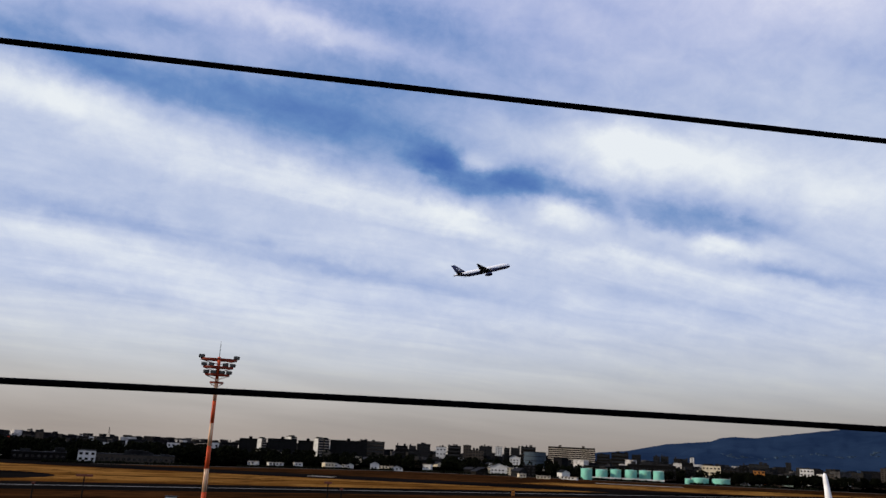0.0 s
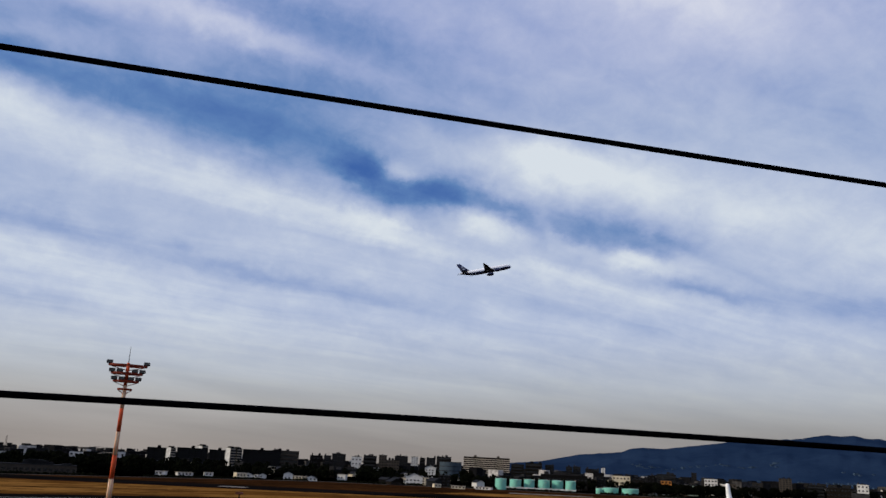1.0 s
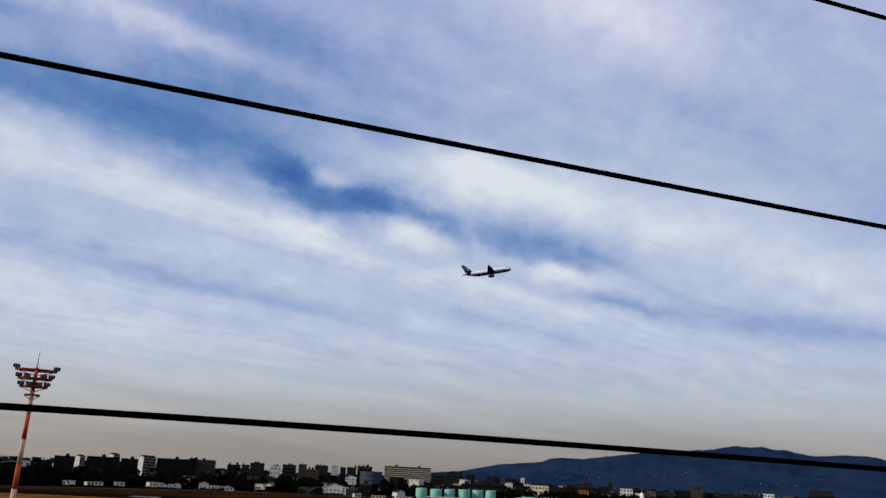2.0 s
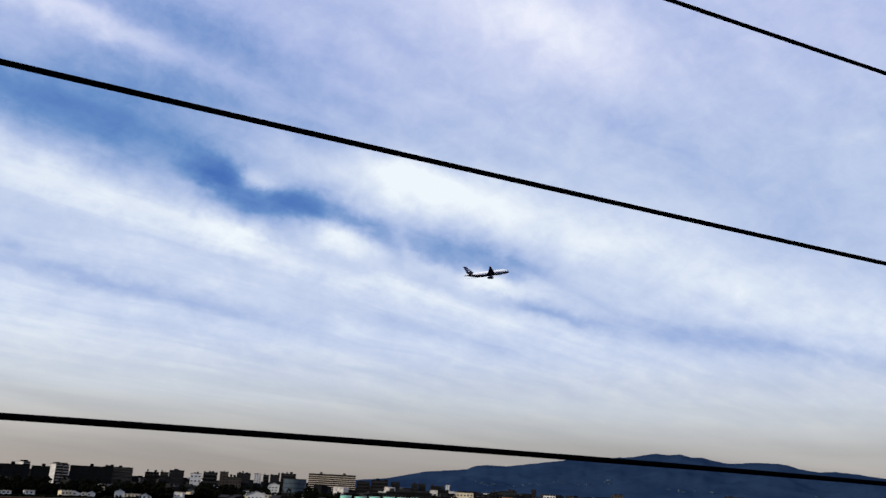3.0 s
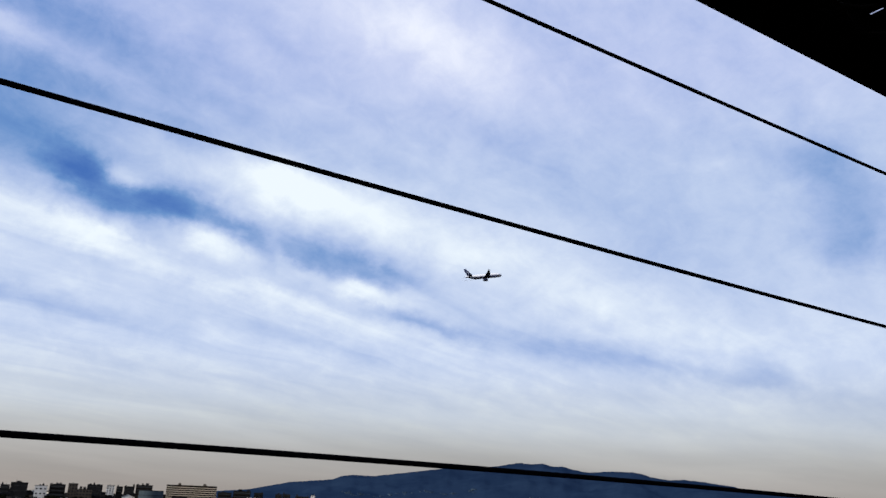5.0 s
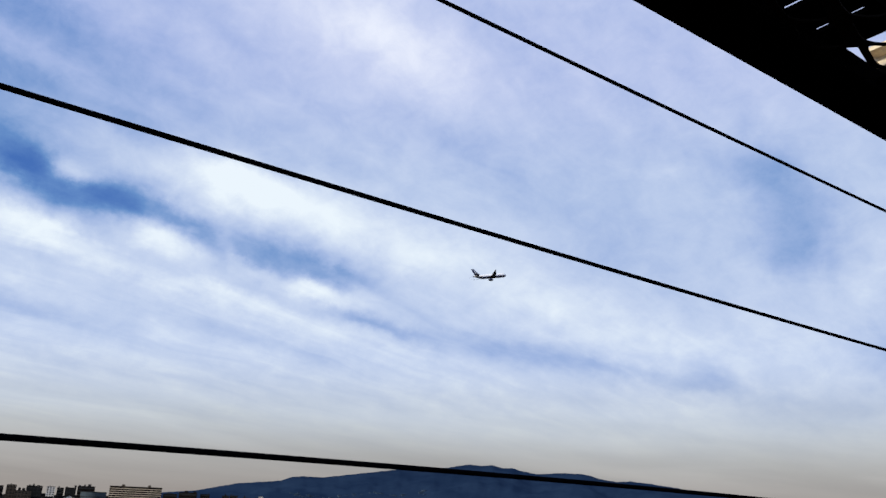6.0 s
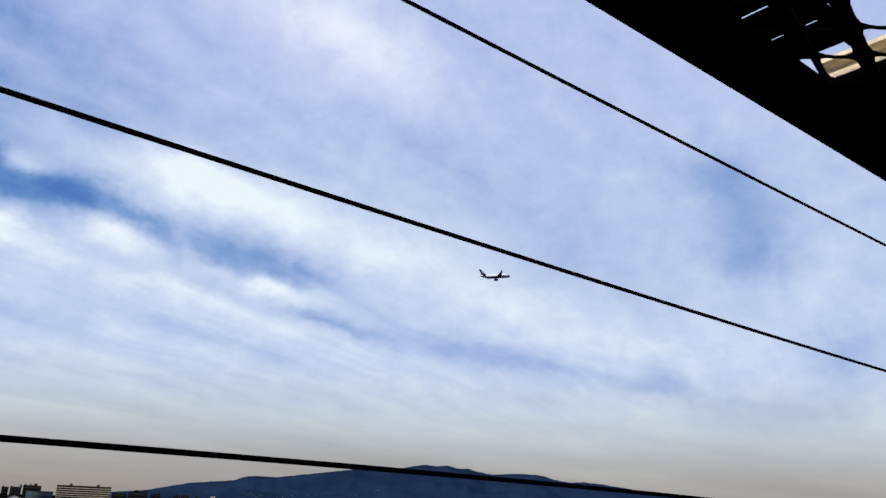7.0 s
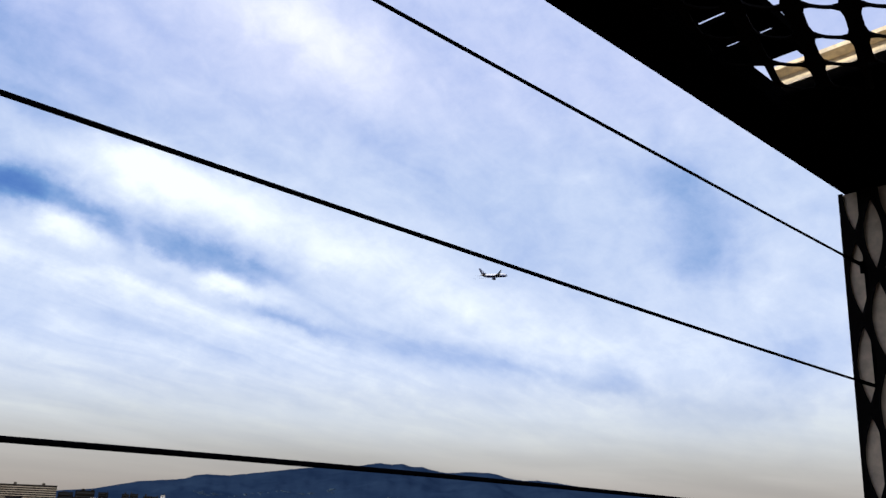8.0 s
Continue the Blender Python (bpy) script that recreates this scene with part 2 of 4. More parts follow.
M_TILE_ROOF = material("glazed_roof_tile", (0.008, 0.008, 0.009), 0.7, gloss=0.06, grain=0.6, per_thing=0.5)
M_PANE = glass("window_glass", (0.006, 0.007, 0.008), 0.2)
M_TANK = material("mint_tank_paint", (0.15, 0.43, 0.33), 0.5, grain=0.4, stain=0.12)
M_ASPHALT = field_material("asphalt", (0.004, 0.0036, 0.0034), (0.007, 0.0062, 0.006), (0.003, 0.003, 0.003), RUN, 0.03, 14)
M_GRASS = field_material("dry_grass", (0.23, 0.112, 0.028), (0.095, 0.040, 0.009), (0.022, 0.009, 0.003), RUN, 0.022, 2.6)
M_GRASS_DARK = field_material("burnt_grass", (0.045, 0.018, 0.006), (0.018, 0.008, 0.003), (0.005, 0.003, 0.002), RUN, 0.03, 2.6)
M_CITYGROUND = field_material("city_ground", (0.015, 0.015, 0.012), (0.010, 0.012, 0.008), (0.03, 0.028, 0.024), RUN, 0.01, 2)
M_CONCRETE = field_material("pale_concrete", (0.07, 0.066, 0.06), (0.05, 0.047, 0.044), (0.035, 0.033, 0.03), RUN, 0.03, 14)
M_PALE_PAVING = field_material("worn_pale_paving", (0.30, 0.27, 0.24), (0.22, 0.20, 0.18), (0.12, 0.11, 0.10), RUN, 0.05, 3)
M_LINE = material("worn_road_paint", (0.09, 0.085, 0.08), grain=0.3, stain=0.3)
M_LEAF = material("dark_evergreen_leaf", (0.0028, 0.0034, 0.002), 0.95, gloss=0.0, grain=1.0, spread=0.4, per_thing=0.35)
M_BARK = material("bark", (0.05, 0.035, 0.025), grain=3)
# Dark paint taken near black: the pergola's shade is in both colours.
M_BLACK_STEEL = material("dark_steel_with_shade", (0.002, 0.0018, 0.0018), 0.9, 0.0, gloss=0.0, grain=8, bump=0.15)
M_LATTICE = material("brown_paint_with_shade", (0.0035, 0.0026, 0.002), 0.8, 0.0, gloss=0.04, grain=10, bump=0.15)
M_CABLE = material("black_cable_sheath", (0.004, 0.0035, 0.005), 0.9, 0.0, gloss=0.0, grain=60, spread=0.4, bump=0.3)
M_CREAM_STEEL = material("cream_painted_steel", (0.62, 0.53, 0.38), 0.5, grain=6)
M_PANEL = material("grey_beige_cladding", (0.30, 0.26, 0.22), 0.7, grain=4)
M_POST_CORE = material("pale_post_core", (0.50, 0.38, 0.25), 0.7, grain=4)
M_DECK = material("deck_paving", (0.06, 0.055, 0.05), 0.9, grain=3)
M_MAST_RED = material("aviation_orange_paint", (0.46, 0.060, 0.014), 0.6, gloss=0.2, grain=2)
M_MAST_WHITE = material("weathered_white_paint", (0.55, 0.37, 0.22), 0.5, grain=2)
M_LAMP_BODY = material("grey_lamp_housing", (0.005, 0.005, 0.0055), 0.8, 0.0, gloss=0.05, grain=6)
M_LAMP_GLASS = glass("lamp_glass", (0.02, 0.02, 0.02), 0.15)
M_HULL = material("white_aircraft_paint", (0.88, 0.89, 0.90), 0.35, grain=0.4, spread=0.04, stain=0.04)
M_NAVY = material("navy_aircraft_paint", (0.005, 0.010, 0.050), 0.4, grain=0.4, spread=0.08)
M_BELLY = material("grey_aircraft_paint", (0.10, 0.105, 0.12), 0.4, grain=0.4, spread=0.05)
M_WING = material("wing_metal_grey", (0.028, 0.030, 0.036), 0.5, 0.0, grain=0.5, spread=0.1)
# The mast's red made darker, for shade on the lamp platforms.
M_PLATFORM = material("mast_red_shaded", (0.17, 0.022, 0.008), 0.7, grain=3, gloss=0.2)
M_RUST = material("rust_red_paint", (0.12, 0.030, 0.014), 0.8, grain=3)
M_WHITE_POLE = material("white_pole_paint", (0.80, 0.80, 0.79), 0.4, grain=2, spread=0.06)


# ---------------------------------------------------------------- mesh helpers
def thing(name, m=Matrix(), label="", category="", group="", kind=""):
    ob = new(name)
    ob.matrix_basis = m
    return tagged(ob, label, category, group, kind)


def to_mesh(name, bm, mat, smooth=False):
    bmesh.ops.recalc_face_normals(bm, faces=bm.faces)
    me = bpy.data.meshes.new(name)
    bm.to_mesh(me)
    bm.free()
    me.materials.append(mat)
    if smooth:
        for p in me.polygons:
            p.use_smooth = True
    return me


def part(name, bm, mat, parent, label="", smooth=False):
    ob = new(name, to_mesh(name, bm, mat, smooth))
    ob.parent = parent
    return tagged(ob, label)


def shared(name, me, parent, m):
    ob = new(name, me)
    ob.parent = parent
    ob.matrix_basis = m
    return ob


def box(bm, x0, x1, y0, y1, z0, z1, bevel=0.0):
    vs = [bm.verts.new((x, y, z)) for z in (z0, z1) for x, y in ((x0, y0), (x1, y0), (x1, y1), (x0, y1))]
    fs = [bm.faces.new([vs[i] for i in q]) for q in ((3, 2, 1, 0), (4, 5, 6, 7), (0, 1, 5, 4), (1, 2, 6, 5), (2, 3, 7, 6), (3, 0, 4, 7))]
    if bevel:
        bmesh.ops.bevel(bm, geom=list({e for f in fs for e in f.edges}), offset=bevel, segments=2, affect="EDGES")
    return bm


def boxed(*args, **kw):
    return box(bmesh.new(), *args, **kw)


def loft(bm, rings, close=True, caps=True):
    loops = [[bm.verts.new(p) for p in ring] for ring in rings]
    n = len(loops[0])
    for a, b in zip(loops, loops[1:]):
        for i in range(n if close else n - 1):
            j = (i + 1) % n
            bm.faces.new((a[i], a[j], b[j], b[i]))
    if caps and close:
        bm.faces.new(list(reversed(loops[0])))
        bm.faces.new(loops[-1])
    return bm


def rod(bm, a, b, r0, r1=None, n=10):
    a, b = Vector(a), Vector(b)
    r1 = r0 if r1 is None else r1
    q = (b - a).to_track_quat("Z", "Y")
    ring = lambda p, r: [p + q @ Vector((r * math.cos(t), r * math.sin(t), 0)) for t in (2 * math.pi * i / n for i in range(n))]
    return loft(bm, [ring(a, r0), ring(b, r1)])


def rods(*specs):
    bm = bmesh.new()
    for s in specs:
        rod(bm, *s)
    return bm


# ---------------------------------------------------------------- ground and airfield
def run_frame():
    return pose(0, 0, 0, 0, 0, RUN)


PERIMETER = ((-700, 147), (-257, 530), (-32, 727), (120, 742), (371, 746), (900, 760))  # the road round the airfield


def make_ground():
    bm = bmesh.new()
    rings = []
    for r in (1, 300, 900, 1800, 3000, 4900):
        rings.append([(r * math.cos(2 * math.pi * i / 96), r * math.sin(2 * math.pi * i / 96), 0) for i in range(96)])
    loft(bm, rings)
    tagged(new("ground", to_mesh("ground", bm, M_CITYGROUND)), "dark ground of the town beyond the airfield", "ground", kind="structure")

    def strip(name, n0, n1, z, mat, label, u0=-900, u1=2600, cat="airfield"):
        """A band along the runway, between two distances across it."""
        ob = new(name, to_mesh(name, boxed(u0, u1, n0, n1, z - 0.3, z), mat))
        ob.matrix_basis = run_frame()
        return tagged(ob, label, cat, kind="structure")

    def field(name, pts, z, mat, label, cat):
        """A flat piece of the airfield with the given outline."""
        ob = new(name, to_mesh(name, loft(bmesh.new(), [[(x, y, z - 0.3) for x, y in pts], [(x, y, z) for x, y in pts]]), mat))
        return tagged(ob, label, cat, kind="structure")

    strip("airfield_grass", -200, 400, 0.09, M_GRASS_DARK, "dark burnt grass of the airfield", cat="grass")
    edge = [(x, y - 4) for x, y in PERIMETER]
    field("airfield_grass", edge + [(900, 150), (-150, 150), (-700, -160)], 0.10, M_GRASS_DARK, "dark burnt grass beyond the taxiway", "grass")
    c, s = math.cos(radians(RUN)), math.sin(radians(RUN))
    along = lambda u, v: (u * c - v * s, u * s + v * c)
    field("dry_grass", [along(-260, 371), along(355, 371), (100, 500), (-60, 495), (-440, 500)], 0.14, M_GRASS, "dry golden grass between taxiway and runway", "grass")
    strip("dry_grass", 272, 290, 0.14, M_GRASS, "dry golden grass beside the apron", u0=150, cat="grass")
    field("dry_grass", [(60, 575), (150, 560), (700, 545), (700, 625), (200, 640), (90, 625)], 0.14, M_GRASS, "dry golden grass beyond the runway", "grass")
    field("runway", [(-700, 510), (-60, 501), (180, 490), (700, 470), (700, 530), (150, 548), (-60, 556), (-700, 562)], 0.16, M_ASPHALT, "dark asphalt runway across the airfield", "runway")
    for (xa, ya), (xb, yb) in zip(PERIMETER, PERIMETER[1:]):
        field("perimeter_road", [(xa, ya - 4), (xb, yb - 4), (xb, yb + 5), (xa, ya + 5)], 0.16, M_CONCRETE, "pale perimeter road along the airfield's far edge", "road")
    strip("taxiway", 322, 369, 0.16, M_ASPHALT, "dark asphalt taxiway between strips of dry grass", cat="taxiway")
    strip("taxiway_line", 345, 347.5, 0.18, M_LINE, "pale painted line on the taxiway", cat="marking")
    strip("service_road", 429, 434, 0.16, M_ASPHALT, "narrow dark service track through the dry grass", u0=70, u1=150, cat="road")
    strip("apron", 30, 262, 0.16, M_ASPHALT, "dark asphalt apron before the terminal", cat="apron")
    field("runway_turnoff", [(128, 652), (196, 650), (198, 661), (130, 664)], 0.19, M_PALE_PAVING, "pale concrete turnoff beyond the runway", "paving")
    field("runway_turnoff", [(-78, 520), (-62, 519), (-60, 530), (-76, 531)], 0.19, M_PALE_PAVING, "small pale concrete pad beside the runway", "paving")
    # the taxiway's turning loop, with a round end
    bm = bmesh.new()
    pts = [(-500, 386), (8, 386)] + [(8 + 41 * math.sin(a), 427 - 41 * math.cos(a)) for a in (i * math.pi / 10 for i in range(1, 10))] + [(8, 468), (-500, 468)]
    loft(bm, [[(u, v, -0.1) for u, v in pts], [(u, v, 0.17) for u, v in pts]])
    ob = new("taxiway_loop", to_mesh("taxiway_loop", bm, M_ASPHALT))
    ob.matrix_basis = run_frame()
    tagged(ob, "dark asphalt taxiway loop with a rounded end", "taxiway", kind="structure")


make_ground()


RIDGE_AZ = (8, 13.1, 15.8, 18.6, 19.1, 19.9, 21.3, 22.6, 23.7, 26.4, 28.3, 29.9, 30.5, 31.4, 32.1, 32.9, 33.5, 34.3, 35.1, 35.9, 37.6, 38.9, 39.6, 40.1, 41.3, 42.2, 43.4, 45, 46, 50, 54, 60, 70)
RIDGE_EL = (0, 86, 187, 236, 274, 298, 292, 325, 352, 420, 440, 464, 488, 512, 498, 513, 482, 484, 448, 426, 447, 444, 425, 394, 366, 378, 357, 322, 288, 236, 190, 120, 0)


def slope_point(a, s):
    """A point of the mountain's front: a is the azimuth, s runs from foot to crest."""
    crest = float(np.interp(a, RIDGE_AZ, RIDGE_EL)) * 1e-4
    dist = 3300 + 1200 * s
    spur = noise.fractal(Vector((a * 0.35, s * 4.0, 1.0)), 1.0, 2.0, 5)
    knob = noise.fractal(Vector((a * 2.2, 0, 4)), 1.0, 2.0, 4)
    top = EYE_Z + 4500 * crest + 2.5 * knob * min(1, crest * 60)
    h = top * (s ** 0.8) + spur * 26 * math.sin(math.pi * s) * min(1, crest * 40)
    return Vector((dist * math.sin(radians(a)), dist * math.cos(radians(a)), max(h, -1) if s > 0 else -2))


def make_mountain():
    """A long wooded ridge, with spurs and gullies."""
    bm = bmesh.new()
    cols, rows = 420, 26
    grid = []
    for i in range(cols):
        a = 8 + 62 * i / (cols - 1)
        line = [bm.verts.new(slope_point(a, j / (rows - 1))) for j in range(rows)]
        grid.append(line + [bm.verts.new((4850 * math.sin(radians(a)), 4850 * math.cos(radians(a)), -2))])
    for p, q in zip(grid, grid[1:]):
        for j in range(len(p) - 1):
            bm.faces.new((p[j], p[j + 1], q[j + 1], q[j]))
    mat = bpy.data.materials.new("far_slope_haze_tint")
    mat.use_nodes = True
    n = Nodes(mat.node_tree)
    pos = n.node("ShaderNodeNewGeometry").outputs["Position"]
    big, fine = n.noise(pos, 0.004, 5.0, 0.6), n.noise(pos, 0.05, 4.0, 0.65)
    # Distance haze is put into the base colour: dark blue over forest.
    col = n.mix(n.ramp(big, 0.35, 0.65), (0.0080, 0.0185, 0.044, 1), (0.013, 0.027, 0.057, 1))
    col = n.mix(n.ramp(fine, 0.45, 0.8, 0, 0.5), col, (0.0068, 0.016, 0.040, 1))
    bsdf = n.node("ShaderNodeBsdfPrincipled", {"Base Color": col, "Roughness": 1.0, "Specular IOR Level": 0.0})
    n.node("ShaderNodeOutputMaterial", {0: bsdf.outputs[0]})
    tagged(new("mountain_backdrop", to_mesh("mountain_backdrop", bm, mat, True)), "long wooded mountain ridge beyond the town, haze blue in its colour", "mountain", kind="structure")


make_mountain()

# ---------------------------------------------------------------- town
WINDOW = {}


def window_mesh(w, h):
    key = (round(w, 1), round(h, 1))
    if key not in WINDOW:
        WINDOW[key] = to_mesh("window", boxed(-w / 2, w / 2, -0.08, 0.02, 0, h), M_PANE)
    return WINDOW[key]


def at(x, y, turn):
    return pose(x, y, 0, 0, 0, turn)


NAMES = {"white": "white rendered", "cream": "cream rendered", "beige": "beige rendered", "brown": "brown tiled", "grey": "grey concrete",
         "dark": "dark concrete", "red": "red painted", "orange": "orange rendered", "mint": "pale green rendered", "glass": "blue glazed"}


def block(x, y, turn, w, h, tone, floors, deep=14.0, name="town_building", kind_words="town building with rows of windows"):
    b = thing(name, at(x, y, turn), f"{NAMES[tone]} {kind_words}", "building", "town buildings")
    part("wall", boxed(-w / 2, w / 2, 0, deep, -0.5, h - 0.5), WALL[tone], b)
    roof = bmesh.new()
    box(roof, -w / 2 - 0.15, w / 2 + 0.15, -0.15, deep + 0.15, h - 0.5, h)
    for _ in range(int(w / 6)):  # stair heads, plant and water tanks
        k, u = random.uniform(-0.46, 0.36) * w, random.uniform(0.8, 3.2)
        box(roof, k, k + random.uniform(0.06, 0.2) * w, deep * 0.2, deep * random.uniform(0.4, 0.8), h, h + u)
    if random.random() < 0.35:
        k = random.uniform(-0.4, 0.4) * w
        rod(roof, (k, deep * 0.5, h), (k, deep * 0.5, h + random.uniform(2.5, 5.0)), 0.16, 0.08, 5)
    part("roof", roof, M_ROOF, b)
    fh = (h - 1) / floors
    cols = max(1, int(w / 3.6))
    if floors >= 4 and random.random() < 0.55:
        for f in range(floors):
            shared("window_band", window_mesh(w * 0.9, fh * 0.45), b, pose(0, 0, f * fh + fh * 0.4))
            part("balcony", boxed(-w * 0.46, w * 0.46, -0.9, -0.1, f * fh + 0.1, f * fh + fh * 0.32), WALL[tone], b)
        return b
    for f in range(floors):
        for c in range(cols):
            me = window_mesh(min(2.1, w / cols * 0.6), min(1.7, fh * 0.5))
            shared("window", me, b, pose(-w / 2 + (c + 0.5) * w / cols, 0, f * fh + fh * 0.35))
    return b


def high_rise(x, y, turn, w, h, tone, floors):
    return block(x, y, turn, w, h, tone, floors, 16, "apartment_tower", "apartment tower far across the town")


def slab(x, y, turn, w, h, tone, floors):
    """A gallery-access apartment slab: a balcony with its parapet along each storey, recesses coloured as shade,
    dividing walls.
    """
    b = thing("apartment_block", at(x, y, turn), f"{NAMES[tone]} long apartment block with balconies on each storey", "building", "town buildings")
    part("wall", boxed(-w / 2, w / 2, 1.4, 13, -0.5, h - 0.6), M_FRONT_SHADE, b)
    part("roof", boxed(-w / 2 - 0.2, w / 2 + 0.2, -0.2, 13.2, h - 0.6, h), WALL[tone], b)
    fh = (h - 0.6) / floors
    rail = WALL["balcony"] if tone == "beige" else WALL["grey"]
    for f in range(floors):
        bm = boxed(-w / 2, w / 2, 0, 1.39, f * fh, f * fh + 0.18)
        box(bm, -w / 2, w / 2, 0, 0.12, f * fh + 0.18, f * fh + (0.85 if tone == "beige" else 0.4))
        part("balcony", bm, rail, b)
    n = max(2, int(w / 6.4))
    for i in range(n + 1):
        px = -w / 2 + (w - 0.25) * i / n
        part("dividing_wall", boxed(px, px + 0.25, 0.13, 1.38, 0.2, h - 0.62), WALL[tone], b)
    for i in range(max(1, n // 4)):
        k = -w / 2 + w * (i + 0.45) / max(1, n // 4)
        part("stair_head", boxed(k, k + 4, 5, 9, h, h + 2.6), WALL[tone], b)
    return b


def endtower(x, y, turn, w, h, tone, floors):
    """A stair tower, its bright gable turned to the sun, its front painted dark for shade."""
    b = thing("stair_tower", at(x, y, turn + 42), f"{NAMES[tone]} sunlit stair tower of an apartment block", "building", "town buildings")
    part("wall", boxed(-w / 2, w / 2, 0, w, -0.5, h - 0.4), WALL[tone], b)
    part("roof", boxed(-w / 2 - 0.2, w / 2 + 0.2, -0.2, w + 0.2, h - 0.4, h), M_ROOF, b)
    # Dark panel paints shade on the face turned from the sun.
    part("gallery_front", boxed(-w / 2 + 0.1, w / 2, -0.35, -0.004, 0, h - 0.6), M_FRONT_SHADE, b, "dark panel painting the tower's shaded front")
    for f in range(floors):
        part("landing", boxed(-w / 2 + 0.1, w / 2, -0.75, -0.36, (f + 0.55) * (h - 1) / floors, (f + 0.55) * (h - 1) / floors + 0.7), WALL["pale"], b)
    part("stair_head", boxed(-w * 0.3, w * 0.35, w * 0.2, w * 0.8, h, h + 1.4), WALL["dark"], b)
    return b


def gable(w, d, h, over=0.5):
    bm = bmesh.new()
    t = 0.25
    for s in (-1, 1):
        a = [(s * (w / 2 + over), h - 0.3), (0, h + w * 0.22), (0, h + w * 0.22 + t), (s * (w / 2 + over), h - 0.3 + t)]
        loft(bm, [[(px, -over, pz) for px, pz in a], [(px, d + over, pz) for px, pz in a]])
    return bm


def house(x, y, turn, w, h, tone="white", gabled=True):
    b = thing("house", at(x, y, turn), f"small {NAMES[tone]} house with a tiled gable roof", "house", "low houses")
    d, wall = 9.0, h - w * 0.22
    bm = boxed(-w / 2, w / 2, 0, d, -0.5, wall)
    loft(bm, [[(-w / 2, k, wall), (w / 2, k, wall), (0, k, wall + w * 0.22)] for k in (0, d)])
    part("wall", bm, WALL[tone], b)
    part("roof", gable(w, d, wall), M_TILE_ROOF, b)
    for c in range(max(1, int(w / 3.5))):
        for f in range(max(1, int(wall / 2.8))):
            shared("window", window_mesh(1.6, 1.2), b, pose(-w / 2 + 1.7 + c * 3.3, 0, 0.9 + f * 2.8))
    return b


def hall(x, y, turn, w, h, tone="grey", bays=6, cover=None):
    """A hangar or market hall with a shallow vaulted roof."""
    b = thing("hall", at(x, y, turn), f"low {NAMES[tone]} hall with a shallow curved metal roof", "building", "town buildings")
    d, wall = 22.0, h * 0.72
    part("wall", boxed(-w / 2, w / 2, 0, d, -0.5, wall), WALL["dark"], b)
    arc = [(-w / 2 - 0.4 + (w + 0.8) * i / 12, wall + (h - wall) * math.sin(math.pi * i / 12) ** 0.8) for i in range(13)]
    ring = arc + [(px, pz - 0.35 if 0 < i < 12 else pz - 0.3) for i, (px, pz) in reversed(list(enumerate(arc)))]
    part("roof", loft(bmesh.new(), [[(px, k, pz) for px, pz in ring] for k in (-0.6, d + 0.6)]), cover or M_ROOF, b)
    for i in range(bays):
        part("door", boxed(-w / 2 + w * (i + 0.1) / bays, -w / 2 + w * (i + 0.9) / bays, -0.15, 0, 0, wall * 0.75), WALL[tone], b)
    return b


def drum(x, y, turn, w, h, tone, floors):
    b = thing("round_building", at(x, y, turn), "round blue glazed office building with white bands", "building", "town buildings")
    r = w / 2
    part("wall", rods(((0, r, -0.5), (0, r, h - 0.5), r, r, 40)), WALL[tone], b, smooth=False)
    for f in range(floors + 1):
        z = f * (h - 0.5) / floors
        part("band", rods(((0, r, z), (0, r, z + 0.6), r + 0.25, r + 0.25, 40)), WALL["grey"], b)
    return b


def tank(x, y, turn, w, h):
    b = thing("storage_tank", at(x, y, turn), "mint green cylindrical fuel storage tank", "tank", "fuel tanks")
    r = w / 2
    part("shell", rods(((0, 0, -0.3), (0, 0, h - 0.6), r, r, 36)), M_TANK, b, smooth=False)
    part("roof", loft(bmesh.new(), [[(k * math.cos(t), k * math.sin(t), z) for t in (2 * math.pi * i / 36 for i in range(36))] for k, z in ((r + 0.1, h - 0.6), (r + 0.1, h - 0.4), (r * 0.5, h - 0.1), (0.2, h))]), M_TANK, b)
    bm = bmesh.new()
    for i in range(14):
        t = i * 0.11
        a = -math.pi * 0.75 + t
        box(bm, r * 1.05 * math.cos(a) - 0.3, r * 1.05 * math.cos(a) + 0.3, r * 1.05 * math.sin(a) - 0.3, r * 1.05 * math.sin(a) + 0.3, (i + 0.5) * h / 14, (i + 0.7) * h / 14)
    part("stair", bm, WALL["white"], b)
    part("top_rail", rods(*[((r * math.cos(a), r * math.sin(a), h - 0.5), (r * math.cos(a), r * math.sin(a), h + 0.6), 0.06, 0.06, 4) for a in (2 * math.pi * i / 16 for i in range(16))]), WALL["white"], b)
    return b


